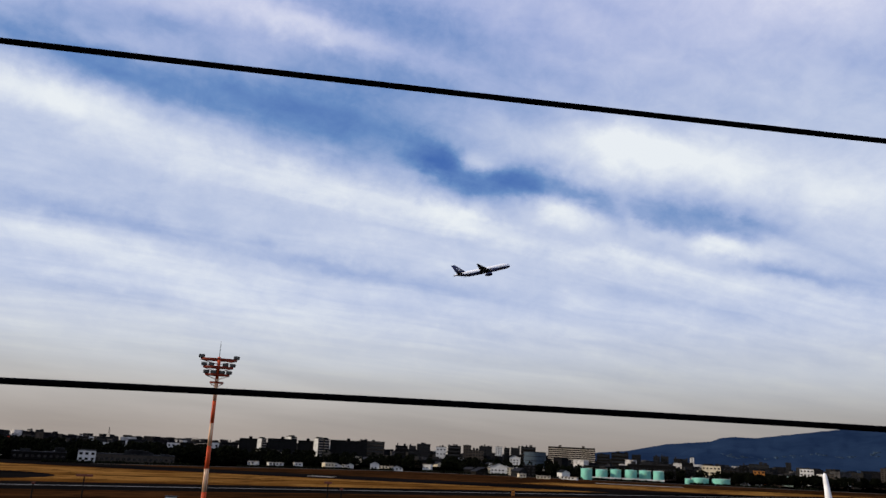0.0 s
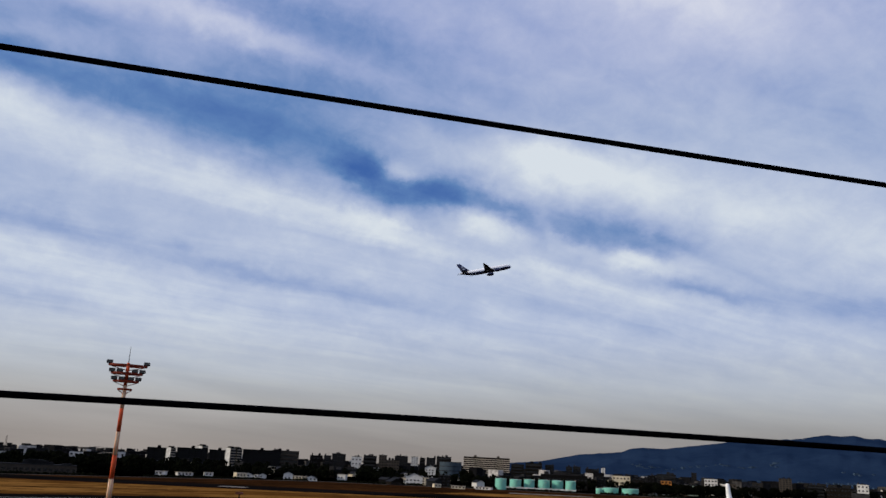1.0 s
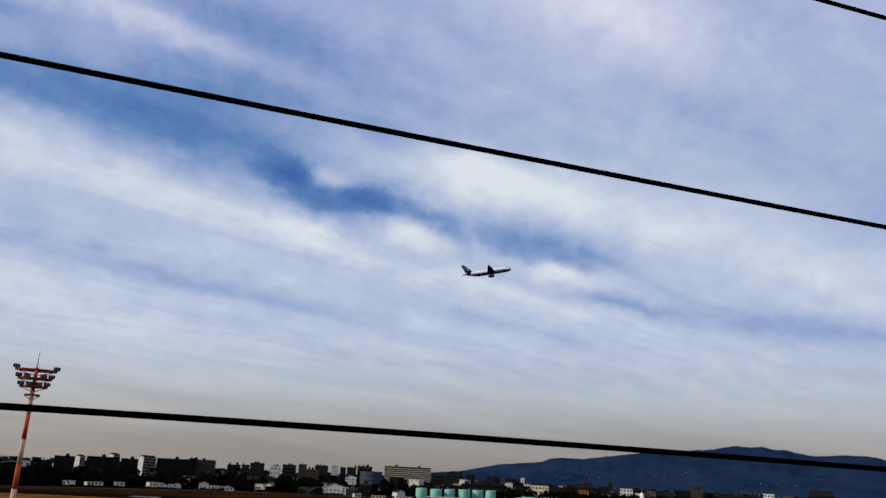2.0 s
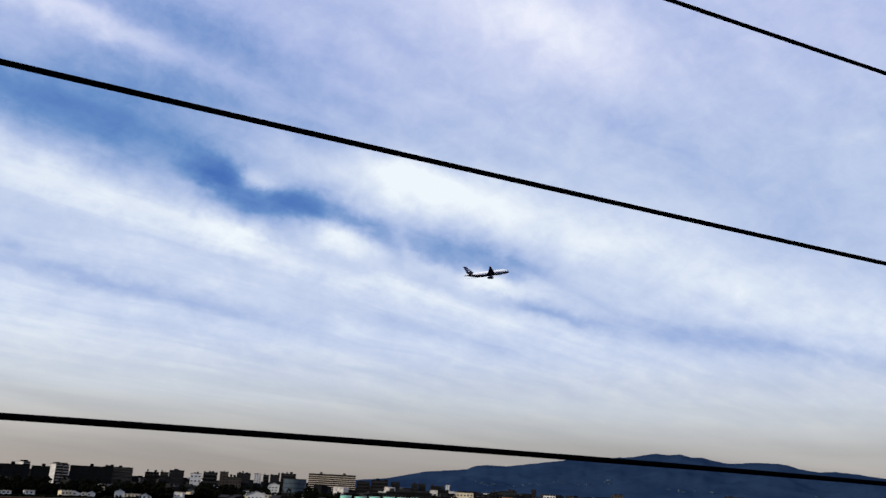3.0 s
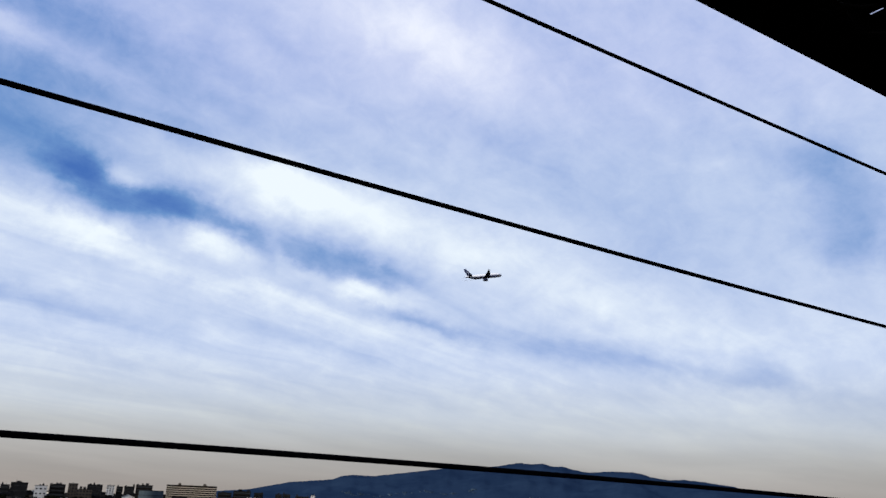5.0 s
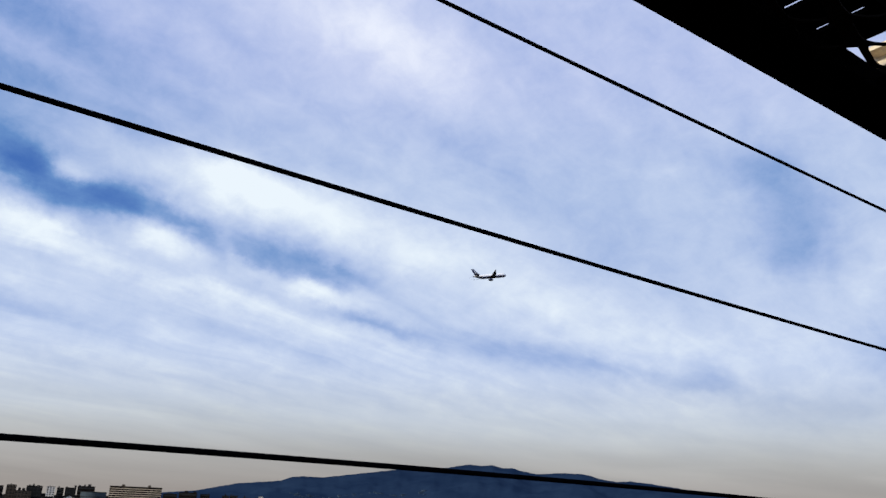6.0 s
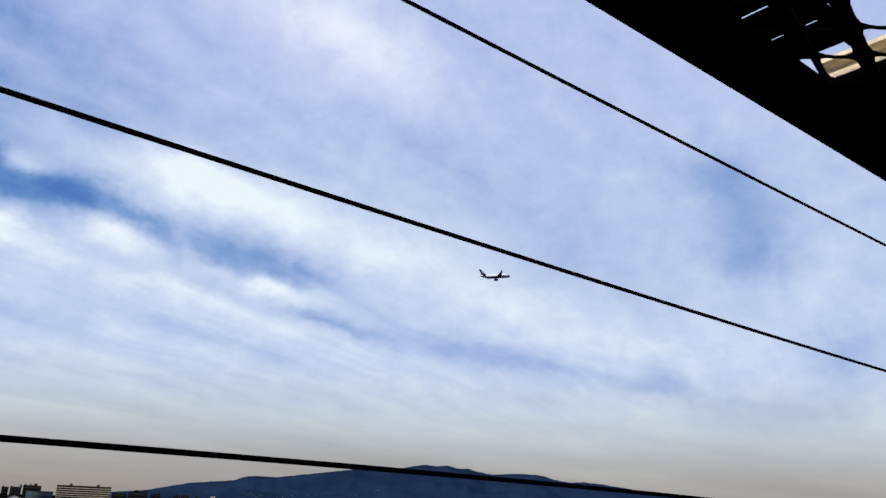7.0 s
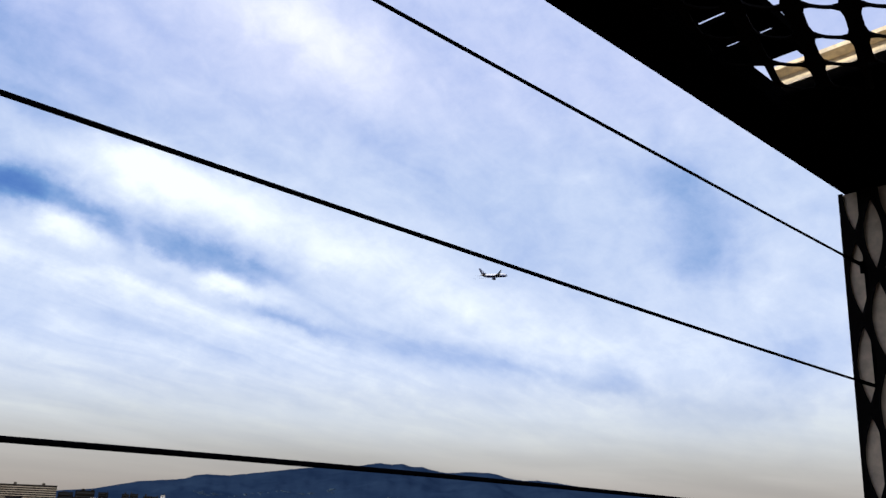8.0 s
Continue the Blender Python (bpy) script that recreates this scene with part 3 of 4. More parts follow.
def make_town():
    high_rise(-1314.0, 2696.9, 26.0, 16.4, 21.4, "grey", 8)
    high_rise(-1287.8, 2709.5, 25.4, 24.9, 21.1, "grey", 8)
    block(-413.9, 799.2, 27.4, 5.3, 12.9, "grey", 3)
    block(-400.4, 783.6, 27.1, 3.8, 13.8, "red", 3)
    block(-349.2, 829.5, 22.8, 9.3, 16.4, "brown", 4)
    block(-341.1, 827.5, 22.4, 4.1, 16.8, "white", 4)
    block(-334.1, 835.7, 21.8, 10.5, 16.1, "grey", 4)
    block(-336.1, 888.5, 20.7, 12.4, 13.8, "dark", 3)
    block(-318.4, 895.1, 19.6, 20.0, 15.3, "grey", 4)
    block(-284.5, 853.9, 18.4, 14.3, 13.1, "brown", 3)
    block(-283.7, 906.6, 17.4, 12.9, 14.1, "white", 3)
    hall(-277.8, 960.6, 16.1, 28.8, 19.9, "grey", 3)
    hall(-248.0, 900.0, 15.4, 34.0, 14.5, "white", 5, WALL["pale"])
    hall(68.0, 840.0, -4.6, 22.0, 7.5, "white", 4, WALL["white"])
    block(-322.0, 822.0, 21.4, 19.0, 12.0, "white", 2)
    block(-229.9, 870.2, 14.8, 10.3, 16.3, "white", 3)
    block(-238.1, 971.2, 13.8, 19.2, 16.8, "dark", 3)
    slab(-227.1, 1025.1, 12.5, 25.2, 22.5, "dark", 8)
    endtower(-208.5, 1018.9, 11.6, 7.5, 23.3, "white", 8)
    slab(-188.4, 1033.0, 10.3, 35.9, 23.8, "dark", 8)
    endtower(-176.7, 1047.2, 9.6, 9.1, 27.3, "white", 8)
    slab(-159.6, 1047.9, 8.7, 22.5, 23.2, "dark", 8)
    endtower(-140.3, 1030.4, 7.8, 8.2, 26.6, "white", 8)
    # Dark tone stands in for the white tower's shaded right face.
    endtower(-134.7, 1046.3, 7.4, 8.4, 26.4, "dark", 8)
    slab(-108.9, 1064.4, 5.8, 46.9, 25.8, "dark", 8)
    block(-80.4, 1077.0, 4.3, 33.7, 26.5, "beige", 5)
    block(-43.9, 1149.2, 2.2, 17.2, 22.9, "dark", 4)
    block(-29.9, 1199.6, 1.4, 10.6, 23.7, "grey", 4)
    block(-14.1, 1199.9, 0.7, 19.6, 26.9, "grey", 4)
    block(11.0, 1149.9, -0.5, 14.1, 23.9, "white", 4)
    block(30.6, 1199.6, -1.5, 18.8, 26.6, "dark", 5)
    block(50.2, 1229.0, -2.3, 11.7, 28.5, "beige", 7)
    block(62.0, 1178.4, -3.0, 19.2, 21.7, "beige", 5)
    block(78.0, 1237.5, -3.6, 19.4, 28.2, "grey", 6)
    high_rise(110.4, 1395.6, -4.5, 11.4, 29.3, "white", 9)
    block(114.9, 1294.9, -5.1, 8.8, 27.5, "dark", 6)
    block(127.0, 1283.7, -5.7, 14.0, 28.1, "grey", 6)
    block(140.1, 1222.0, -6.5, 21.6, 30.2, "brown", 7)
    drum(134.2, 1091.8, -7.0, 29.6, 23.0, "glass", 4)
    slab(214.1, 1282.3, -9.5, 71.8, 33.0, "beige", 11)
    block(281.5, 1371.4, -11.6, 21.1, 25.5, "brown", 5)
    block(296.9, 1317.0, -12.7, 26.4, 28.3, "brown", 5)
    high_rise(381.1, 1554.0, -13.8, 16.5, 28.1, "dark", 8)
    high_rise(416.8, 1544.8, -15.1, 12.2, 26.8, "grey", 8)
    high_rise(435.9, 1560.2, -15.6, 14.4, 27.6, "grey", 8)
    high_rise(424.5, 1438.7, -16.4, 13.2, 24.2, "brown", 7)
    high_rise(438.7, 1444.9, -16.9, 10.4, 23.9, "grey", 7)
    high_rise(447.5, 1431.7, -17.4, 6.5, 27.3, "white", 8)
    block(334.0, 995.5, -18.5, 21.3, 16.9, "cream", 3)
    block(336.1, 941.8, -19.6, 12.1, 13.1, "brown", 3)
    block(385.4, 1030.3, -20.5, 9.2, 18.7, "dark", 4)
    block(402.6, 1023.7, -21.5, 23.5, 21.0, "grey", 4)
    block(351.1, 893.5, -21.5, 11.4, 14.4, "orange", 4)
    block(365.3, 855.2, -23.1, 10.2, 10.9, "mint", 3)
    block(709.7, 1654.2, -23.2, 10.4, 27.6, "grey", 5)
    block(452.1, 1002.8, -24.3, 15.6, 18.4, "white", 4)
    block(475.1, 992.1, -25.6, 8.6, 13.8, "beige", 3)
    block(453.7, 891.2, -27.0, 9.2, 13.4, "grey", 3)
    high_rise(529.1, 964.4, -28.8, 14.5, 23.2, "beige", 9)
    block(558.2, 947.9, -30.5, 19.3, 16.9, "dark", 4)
    block(552.9, 892.6, -31.8, 25.3, 15.8, "brown", 3)
    block(655.7, 1005.0, -33.1, 13.5, 21.0, "white", 4)
    block(767.8, 1049.0, -36.2, 31.3, 27.8, "grey", 4)
    house(-87.5, 758.0, 6.6, 10.1, 3.9)
    house(-73.8, 748.5, 5.6, 6.4, 4.2)
    house(-52.0, 750.2, 4.0, 8.0, 6.6)
    house(-31.3, 740.5, 2.4, 10.5, 4.4)
    house(60.4, 757.6, -4.6, 15.4, 10.6)
    house(88.5, 895.6, -5.6, 11.5, 17.9)
    tank(139.8, 755.1, -10.5, 10.1, 9.9)
    tank(158.5, 779.9, -11.5, 10.9, 9.2)
    tank(172.7, 784.1, -12.4, 9.9, 9.7)
    tank(193.6, 811.4, -13.4, 11.3, 9.6)
    tank(208.5, 816.0, -14.3, 11.3, 9.6)
    tank(217.0, 798.2, -15.2, 10.0, 9.9)
    tank(236.5, 769.2, -17.1, 6.0, 5.0)
    tank(247.6, 769.6, -17.8, 15.0, 6.0)
    tank(265.6, 765.7, -19.1, 15.8, 6.0)
    block(-274.6, 582.6, 25.2, 34.7, 5.6, "dark", 1)
    block(-242.3, 584.5, 22.5, 11.6, 8.2, "white", 2)
    block(-214.7, 601.3, 19.6, 55.0, 6.2, "beige", 1)
    block(229.3, 870.3, -14.8, 49.4, 15.0, "dark", 2)


make_town()


def make_hillside():
    """Pale houses scattered over the foot of the mountain."""
    rnd = random.Random(11)
    bm = bmesh.new()
    for a0, a1, s0, s1, count in ((19, 27, 0.22, 0.27, 40), (28.0, 28.5, 0.25, 0.42, 7), (32, 36, 0.15, 0.2, 8), (12, 50, 0.01, 0.05, 160), (41, 46, 0.2, 0.24, 12)):
        for _ in range(count):
            p = slope_point(rnd.uniform(a0, a1), rnd.uniform(s0, s1))
            w, h = rnd.uniform(3, 9), rnd.uniform(1.5, 4)
            box(bm, p.x - w, p.x + w, p.y - 5, p.y + 5, p.z - 6, p.z + h)
    tagged(new("hillside_houses", to_mesh("hillside_houses", bm, WALL["haze"])), "pale houses scattered at the foot of the mountain", "houses", kind="stuff")


make_hillside()


def make_pipe_bridge():
    t = thing("pipe_bridge", at(174, 764, -12.5), "white pipe bridge running before the fuel tanks", "pipe bridge")
    for k, z in enumerate((1.7, 2.3)):
        part("pipe", rods(((-34, 0.5 * k, z), (38, 0.5 * k, z), 0.28, 0.28, 10)), WALL["white"], t)
    for i in range(9):
        part("support", boxed(-33 + i * 8.7, -32.6 + i * 8.7, -0.3, 0.9, -0.3, 1.45), WALL["grey"], t)


make_pipe_bridge()


def make_far_town():
    """The town's far roofs and blocks, too small to tell apart."""
    rnd = random.Random(21)
    bm = bmesh.new()
    for _ in range(1500):
        a, d = radians(rnd.uniform(-32, 52)), rnd.uniform(1100, 2900)
        w, h = rnd.uniform(3, 13), rnd.choice((rnd.uniform(6, 13), rnd.uniform(6, 13), rnd.uniform(9, 19)))
        turn = Matrix.Rotation(rnd.uniform(-0.9, 0.9), 4, "Z")
        first = len(bm.verts)
        box(bm, -w, w, -7, 7, -1, h)
        bm.verts.ensure_lookup_table()
        for v in bm.verts[first:]:
            v.co = turn @ v.co + Vector((d * math.sin(a), d * math.cos(a), 0))
    mat = bpy.data.materials.new("far_roofs_and_walls")
    mat.use_nodes = True
    n = Nodes(mat.node_tree)
    r = n.node("ShaderNodeNewGeometry").outputs["Random Per Island"]
    tone = n.node("ShaderNodeValToRGB", {0: r})
    tone.color_ramp.interpolation = "CONSTANT"
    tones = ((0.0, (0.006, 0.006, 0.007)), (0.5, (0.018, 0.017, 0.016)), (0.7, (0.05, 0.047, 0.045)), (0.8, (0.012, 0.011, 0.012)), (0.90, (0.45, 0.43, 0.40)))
    while len(tone.color_ramp.elements) < len(tones):
        tone.color_ramp.elements.new(0.5)
    for k, (place, rgb) in enumerate(tones):
        tone.color_ramp.elements[k].position, tone.color_ramp.elements[k].color = place, (*rgb, 1)
    grime = n.noise(n.node("ShaderNodeNewGeometry").outputs["Position"], 0.25, 4.0, 0.6)
    k = n.ramp(grime, 0.3, 0.7, 0.5, 1.3)
    bsdf = n.node("ShaderNodeBsdfPrincipled", {"Base Color": n.mix(1.0, tone.outputs[0], n.vec(k, k, k), "MULTIPLY"), "Roughness": 0.9, "Specular IOR Level": 0.05})
    n.node("ShaderNodeOutputMaterial", {0: bsdf.outputs[0]})
    tagged(new("far_town", to_mesh("far_town", bm, mat)), "far grey and white roofs and blocks of the town", "town", kind="stuff")


make_far_town()


def make_filler_houses():
    """Low houses between the larger buildings."""
    rnd = random.Random(7)
    tones = ["white", "brown", "beige", "grey", "dark", "brown", "grey", "dark", "cream"]
    kept = []
    for _ in range(1500):
        a, d = rnd.uniform(-31, 47), rnd.uniform(640, 1500)
        w, h = rnd.uniform(7, 13), rnd.uniform(6.0, 9.5)
        px, py = d * math.sin(radians(a)), d * math.cos(radians(a))
        across = -px * math.sin(radians(RUN)) + py * math.cos(radians(RUN))
        if across < (680 if a < 2 else 575) or across < 760 and -12 < a < 1.5 or any((px - q[0]) ** 2 + (py - q[1]) ** 2 < 17 ** 2 for q in kept + TAKEN):
            continue
        kept.append((px, py))
        if rnd.random() < 0.6:
            house(px, py, rnd.choice((-a + 30, -a + 45, -a + 55, -a + 100)), w, h - 1, rnd.choice(tones))
        else:
            block(px, py, rnd.choice((-a, -a + 35, -a + 50)), w * 1.15, h + rnd.uniform(-1, 3.5), rnd.choice(tones), 3, 10)
        if len(kept) >= 230:
            break


TAKEN = [(o.location.x, o.location.y) for o in scene.objects if o.parent is None and "category" in o and o["category"] in ("building", "house", "tank")]
make_filler_houses()


# ---------------------------------------------------------------- trees
def tree_proto(seed, high, wide):
    rnd = random.Random(seed)
    t = thing("tree", pose(0, 0, -60), "dark evergreen tree at the edge of the airfield", "tree", "trees along the airfield")
    trunk = rods(((0, 0, -0.3), (0, 0, high * 0.55), 0.3, 0.16, 8))
    for i in range(5):
        a = i * 1.26 + rnd.random()
        rod(trunk, (0, 0, high * (0.25 + 0.05 * i)), (wide * 0.34 * math.cos(a), wide * 0.34 * math.sin(a), high * (0.5 + 0.06 * i)), 0.13, 0.05, 6)
    part("trunk", trunk, M_BARK, t)
    crown = bmesh.new()
    for i in range(150):
        a, u = rnd.uniform(0, 6.283), rnd.uniform(-1, 1)
        rr = rnd.uniform(0.45, 1.0) * math.sqrt(max(0, 1 - u * u)) * (1 + 0.25 * math.sin(3 * a + seed))
        p = Vector((wide / 2 * rr * math.cos(a), wide / 2 * rr * math.sin(a), high * (0.62 + 0.36 * u)))
        size = rnd.uniform(0.35, 0.85)
        made = bmesh.ops.create_icosphere(crown, subdivisions=1, radius=size, matrix=Matrix.Translation(p))
        for v in made["verts"]:
            v.co += Vector((rnd.uniform(-1, 1), rnd.uniform(-1, 1), rnd.uniform(-1, 1))) * size * 0.4
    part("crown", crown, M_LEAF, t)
    return t


def make_trees():
    """A dense dark belt along the airfield's far edge, and trees among the houses."""
    protos = [tree_proto(1, 9, 9), tree_proto(2, 11, 9), tree_proto(3, 8, 10), tree_proto(4, 13.5, 11), tree_proto(5, 15, 12)]
    rnd = random.Random(3)
    first = [True] * 5
    c, s = math.cos(radians(RUN)), math.sin(radians(RUN))
    # azimuth from and to, across the runway from and to, how many, which kinds
    belts = ((-32, -13, 650, 760, 190, (1, 3, 4)), (-14, 9, 690, 860, 210, (0, 1, 2, 3)), (8, 20, 605, 760, 120, (0, 1, 2)),
             (20, 34, 521, 560, 150, (0, 1, 2)), (19, 34, 560, 660, 120, (0, 1)), (34, 50, 500, 620, 70, (0, 1, 3)), (-32, 2, 700, 750, 60, (0, 2)))
    spots = []
    for a0, a1, v0, v1, count, kinds in belts:
        for _ in range(count):
            az, v = rnd.uniform(a0, a1), rnd.uniform(v0, v1)
            # the distance at which this azimuth lies v across the runway
            d = v / (-math.sin(radians(az)) * s + math.cos(radians(az)) * c)
            x, y = d * math.sin(radians(az)), d * math.cos(radians(az))
            if v < 740 and (-7.6 < az < -1.6 or -0.8 < az < 0.6):  # open ground before the low sheds
                continue
            if any((x - q[0]) ** 2 + (y - q[1]) ** 2 < 10 ** 2 for q in TAKEN):
                continue
            spots.append((v, x, y, rnd.choice(kinds), rnd.uniform(0, 360)))
    spots.sort()
    for v, x, y, k, turn in spots[:297]:
        m = pose(x, y, 0, 0, 0, turn)
        if first[k]:
            protos[k].matrix_basis = m
            first[k] = False
        else:
            copy_thing(protos[k], m)
    # the trees behind them, joined
    verts, faces = [], []
    ico = bmesh.new()
    bmesh.ops.create_icosphere(ico, subdivisions=1, radius=1.0)
    iv, jf = [v.co.copy() for v in ico.verts], [[v.index for v in f.verts] for f in ico.faces]
    ico.free()
    for v, x, y, k, turn in spots[297:]:
        high, wide = ((9, 9), (11, 9), (8, 10), (13.5, 11), (15, 12))[k]
        for _ in range(34):
            a, u = rnd.uniform(0, 6.283), rnd.uniform(-1, 1)
            rr = rnd.uniform(0.4, 1.0) * math.sqrt(1 - u * u)
            p = Vector((x + wide / 2 * rr * math.cos(a), y + wide / 2 * rr * math.sin(a), high * (0.56 + 0.4 * u)))
            size, base = rnd.uniform(0.8, 1.5), len(verts)
            verts += [p + q * size * rnd.uniform(0.6, 1.25) for q in iv]
            faces += [[base + i for i in f] for f in jf]
        base = len(verts)
        verts += [Vector((x + dx, y + dy, z)) for z in (-0.2, high * 0.6) for dx, dy in ((-0.2, -0.2), (0.2, -0.2), (0.2, 0.2), (-0.2, 0.2))]
        faces += [[base + i, base + (i + 1) % 4, base + 4 + (i + 1) % 4, base + 4 + i] for i in range(4)]
    me = bpy.data.meshes.new("woods")
    me.from_pydata(verts, [], faces)
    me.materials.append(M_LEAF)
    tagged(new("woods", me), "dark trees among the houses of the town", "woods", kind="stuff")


make_trees()


def make_hedge():
    """Low dark shrubs along the perimeter road."""
    rnd = random.Random(9)
    ico = bmesh.new()
    bmesh.ops.create_icosphere(ico, subdivisions=1, radius=1.0)
    iv, jf = [v.co.copy() for v in ico.verts], [[v.index for v in f.verts] for f in ico.faces]
    ico.free()
    verts, faces = [], []
    for _ in range(1500):
        k = rnd.randrange(1, len(PERIMETER) - 2)
        t = rnd.random()
        x = PERIMETER[k][0] * (1 - t) + PERIMETER[k + 1][0] * t
        y = PERIMETER[k][1] * (1 - t) + PERIMETER[k + 1][1] * t + rnd.uniform(9, 18)
        if math.sin(x * 0.05) + math.sin(x * 0.13 + 1) < -0.7:  # gaps
            continue
        size, base = rnd.uniform(0.6, 1.5), len(verts)
        p = Vector((x, y, size * 0.5))
        verts += [p + q * size * rnd.uniform(0.6, 1.3) for q in iv]
        faces += [[base + i for i in f] for f in jf]
    me = bpy.data.meshes.new("shrubs")
    me.from_pydata(verts, [], faces)
    me.materials.append(M_LEAF)
    tagged(new("shrubs", me), "low dark shrubs along the perimeter road", "shrubs", kind="stuff")


make_hedge()


def make_sheds():
    """Low pale sheds and site huts scattered along the far side of the airfield."""
    rnd = random.Random(31)
    for az, v, w, h in ((-12.2, 678, 8, 3.1), (-10.6, 684, 13, 2.4), (-9.1, 690, 7, 2.9), (-7.0, 692, 10, 3.6), (-5.9, 690, 8, 2.5), (-3.2, 690, 14, 2.5), (-0.4, 692, 8, 5.4),
                        (4.2, 656, 16, 5.0), (6.2, 576, 6, 3.0), (7.6, 561, 12, 2.2), (9.3, 559, 14, 2.0), (20.7, 536, 9, 3.2), (21.4, 548, 6, 3.0), (24.2, 590, 14, 5.5), (26.6, 600, 18, 6.0), (29.5, 590, 12, 5.2)):
        a = radians(az)
        d = v / (math.cos(a) * math.cos(radians(RUN)) - math.sin(a) * math.sin(radians(RUN)))
        t = thing("shed", at(d * math.sin(a), d * math.cos(a), -az + rnd.uniform(-20, 30)), "low pale shed with a flat roof beyond the airfield", "shed", "airfield sheds")
        part("wall", boxed(-w / 2, w / 2, 0, 6, -0.2, h), WALL[rnd.choice(("white", "white", "cream"))], t)
        part("roof", boxed(-w / 2 - 0.3, w / 2 + 0.3, -0.3, 6.3, h, h + 0.3), WALL["pale"], t)
        for k in range(max(1, int(w / 3))):
            shared("window", window_mesh(1.6, 1.2), t, pose(-w / 2 + 1.5 + k * 3.0, 0, h * 0.35))


make_sheds()


# ---------------------------------------------------------------- airfield furniture
def make_mast():
    d = 106.0
    a = radians(-15.08)
    mast = thing("floodlight_mast", at(d * math.sin(a), d * math.cos(a), 15.08), "tall orange and white apron floodlight mast with tiers of lamps", "light mast")
    top = EYE_Z + d * 0.0945
    bands = 11
    for i in range(bands):
        z0, z1 = top * i / bands, top * (i + 1) / bands
        r0, r1 = 0.37 - 0.17 * i / bands, 0.37 - 0.17 * (i + 1) / bands
        part("pole_section", rods(((0, 0, z0), (0, 0, z1), r0, r1, 16)), M_MAST_RED if i % 2 == 0 else M_MAST_WHITE, mast,
             "orange painted pole section" if i % 2 == 0 else "white painted pole section", smooth=True)
    part("lightning_rod", rods(((0, 0, top), (0, 0, top + 2.0), 0.05, 0.02, 6)), M_LAMP_BODY, mast)
    tiers = ((top - 0.45, 2.25, 2), (top - 1.42, 1.85, 4), (top - 2.35, 1.5, 4), (top - 3.3, 0.85, 0))
    for z, half, lamps in tiers:
        bm = bmesh.new()
        n = 28
        for r_in, r_out in ((half - 0.16, half),):
            ring = lambda r, zz: [(r * math.cos(2 * math.pi * k / n), r * 0.55 * math.sin(2 * math.pi * k / n), zz) for k in range(n)]
            loft(bm, [ring(r_in, z), ring(r_out, z), ring(r_out, z + 0.22), ring(r_in, z + 0.22), ring(r_in, z)], caps=False)
        for s in (-1, 1):
            rod(bm, (0, 0, z + 0.08), (s * half, 0, z + 0.08), 0.09, 0.07, 6)
            rod(bm, (0, 0, z - 0.5), (s * half * 0.9, 0, z), 0.05, 0.05, 6)
        part("lamp_platform", bm, M_PLATFORM, mast, "red steel lamp platform, shade in its colour")
        for k in range(lamps):
            s = -1 if k < lamps / 2 else 1
            j = k % (lamps // 2)
            px = s * (half - 0.12 - 0.86 * j)
            lamp = part("floodlight", boxed(px - 0.37, px + 0.37, -0.45, 0.1, z + 0.24, z + 0.66, bevel=0.06), M_LAMP_BODY, mast, "grey floodlight housing")
            part("lens", boxed(px - 0.31, px + 0.31, -0.49, -0.452, z + 0.30, z + 0.64), M_LAMP_GLASS, lamp)
            part("bracket", rods(((px, -0.1, z + 0.14), (px, -0.1, z + 0.3), 0.05, 0.05, 6)), M_LAMP_BODY, lamp)
    for s in (-1, 1):
        bm = bmesh.new()
        rod(bm, (s * 0.16, -0.24, 3), (s * 0.16, -0.24, top - 0.6), 0.02, 0.02, 5)
        part("ladder_rail", bm, M_MAST_RED, mast)
    part("base_plate", boxed(-0.8, 0.8, -0.8, 0.8, -0.1, 0.2, bevel=0.03), M_CONCRETE, mast)


make_mast()


def make_radio_mast():
    d, a = 900.0, radians(-21.4)
    t = thing("radio_mast", at(d * math.sin(a), d * math.cos(a), 21.4), "thin steel radio mast above the roofs", "mast")
    for sx, sy in ((-1, -1), (1, -1), (1, 1), (-1, 1)):
        part("leg", rods(((sx * 1.5, sy * 1.5, 0), (sx * 0.25, sy * 0.25, 26), 0.22, 0.14, 6)), WALL["grey"], t)
    for i in range(9):
        k = 1.5 - 1.25 * i / 9
        part("brace", rods(((-k, -k, i * 2.9), (k, -k, i * 2.9 + 2.4), 0.09, 0.09, 5), ((-k, k, i * 2.9), (k, k, i * 2.9 + 2.4), 0.09, 0.09, 5)), WALL["grey"], t)


make_radio_mast()


def field_lamp(az, el, d, wide):
    a = radians(az)
    h = EYE_Z + d * el
    t = thing("apron_lamp", at(d * math.sin(a), d * math.cos(a), -az), "rusty brown apron lamp post with a flat twin head", "lamp post", "apron lamps")
    part("pole", rods(((0, 0, 0), (0, 0, h - 0.3), 0.24, 0.16, 10)), WALL["dark"], t)
    part("head", boxed(-wide / 2, wide / 2, -0.35, 0.35, h - 0.6, h, bevel=0.08), M_RUST, t)
    part("foot", boxed(-0.4, 0.4, -0.4, 0.4, 0, 0.25), M_CONCRETE, t)


field_lamp(-22.46, -0.0449, 255, 4.4)
field_lamp(-7.03, -0.0432, 250, 2.2)
field_lamp(-25.3, -0.054, 262, 0.9)
field_lamp(-6.1, -0.050, 262, 0.8)


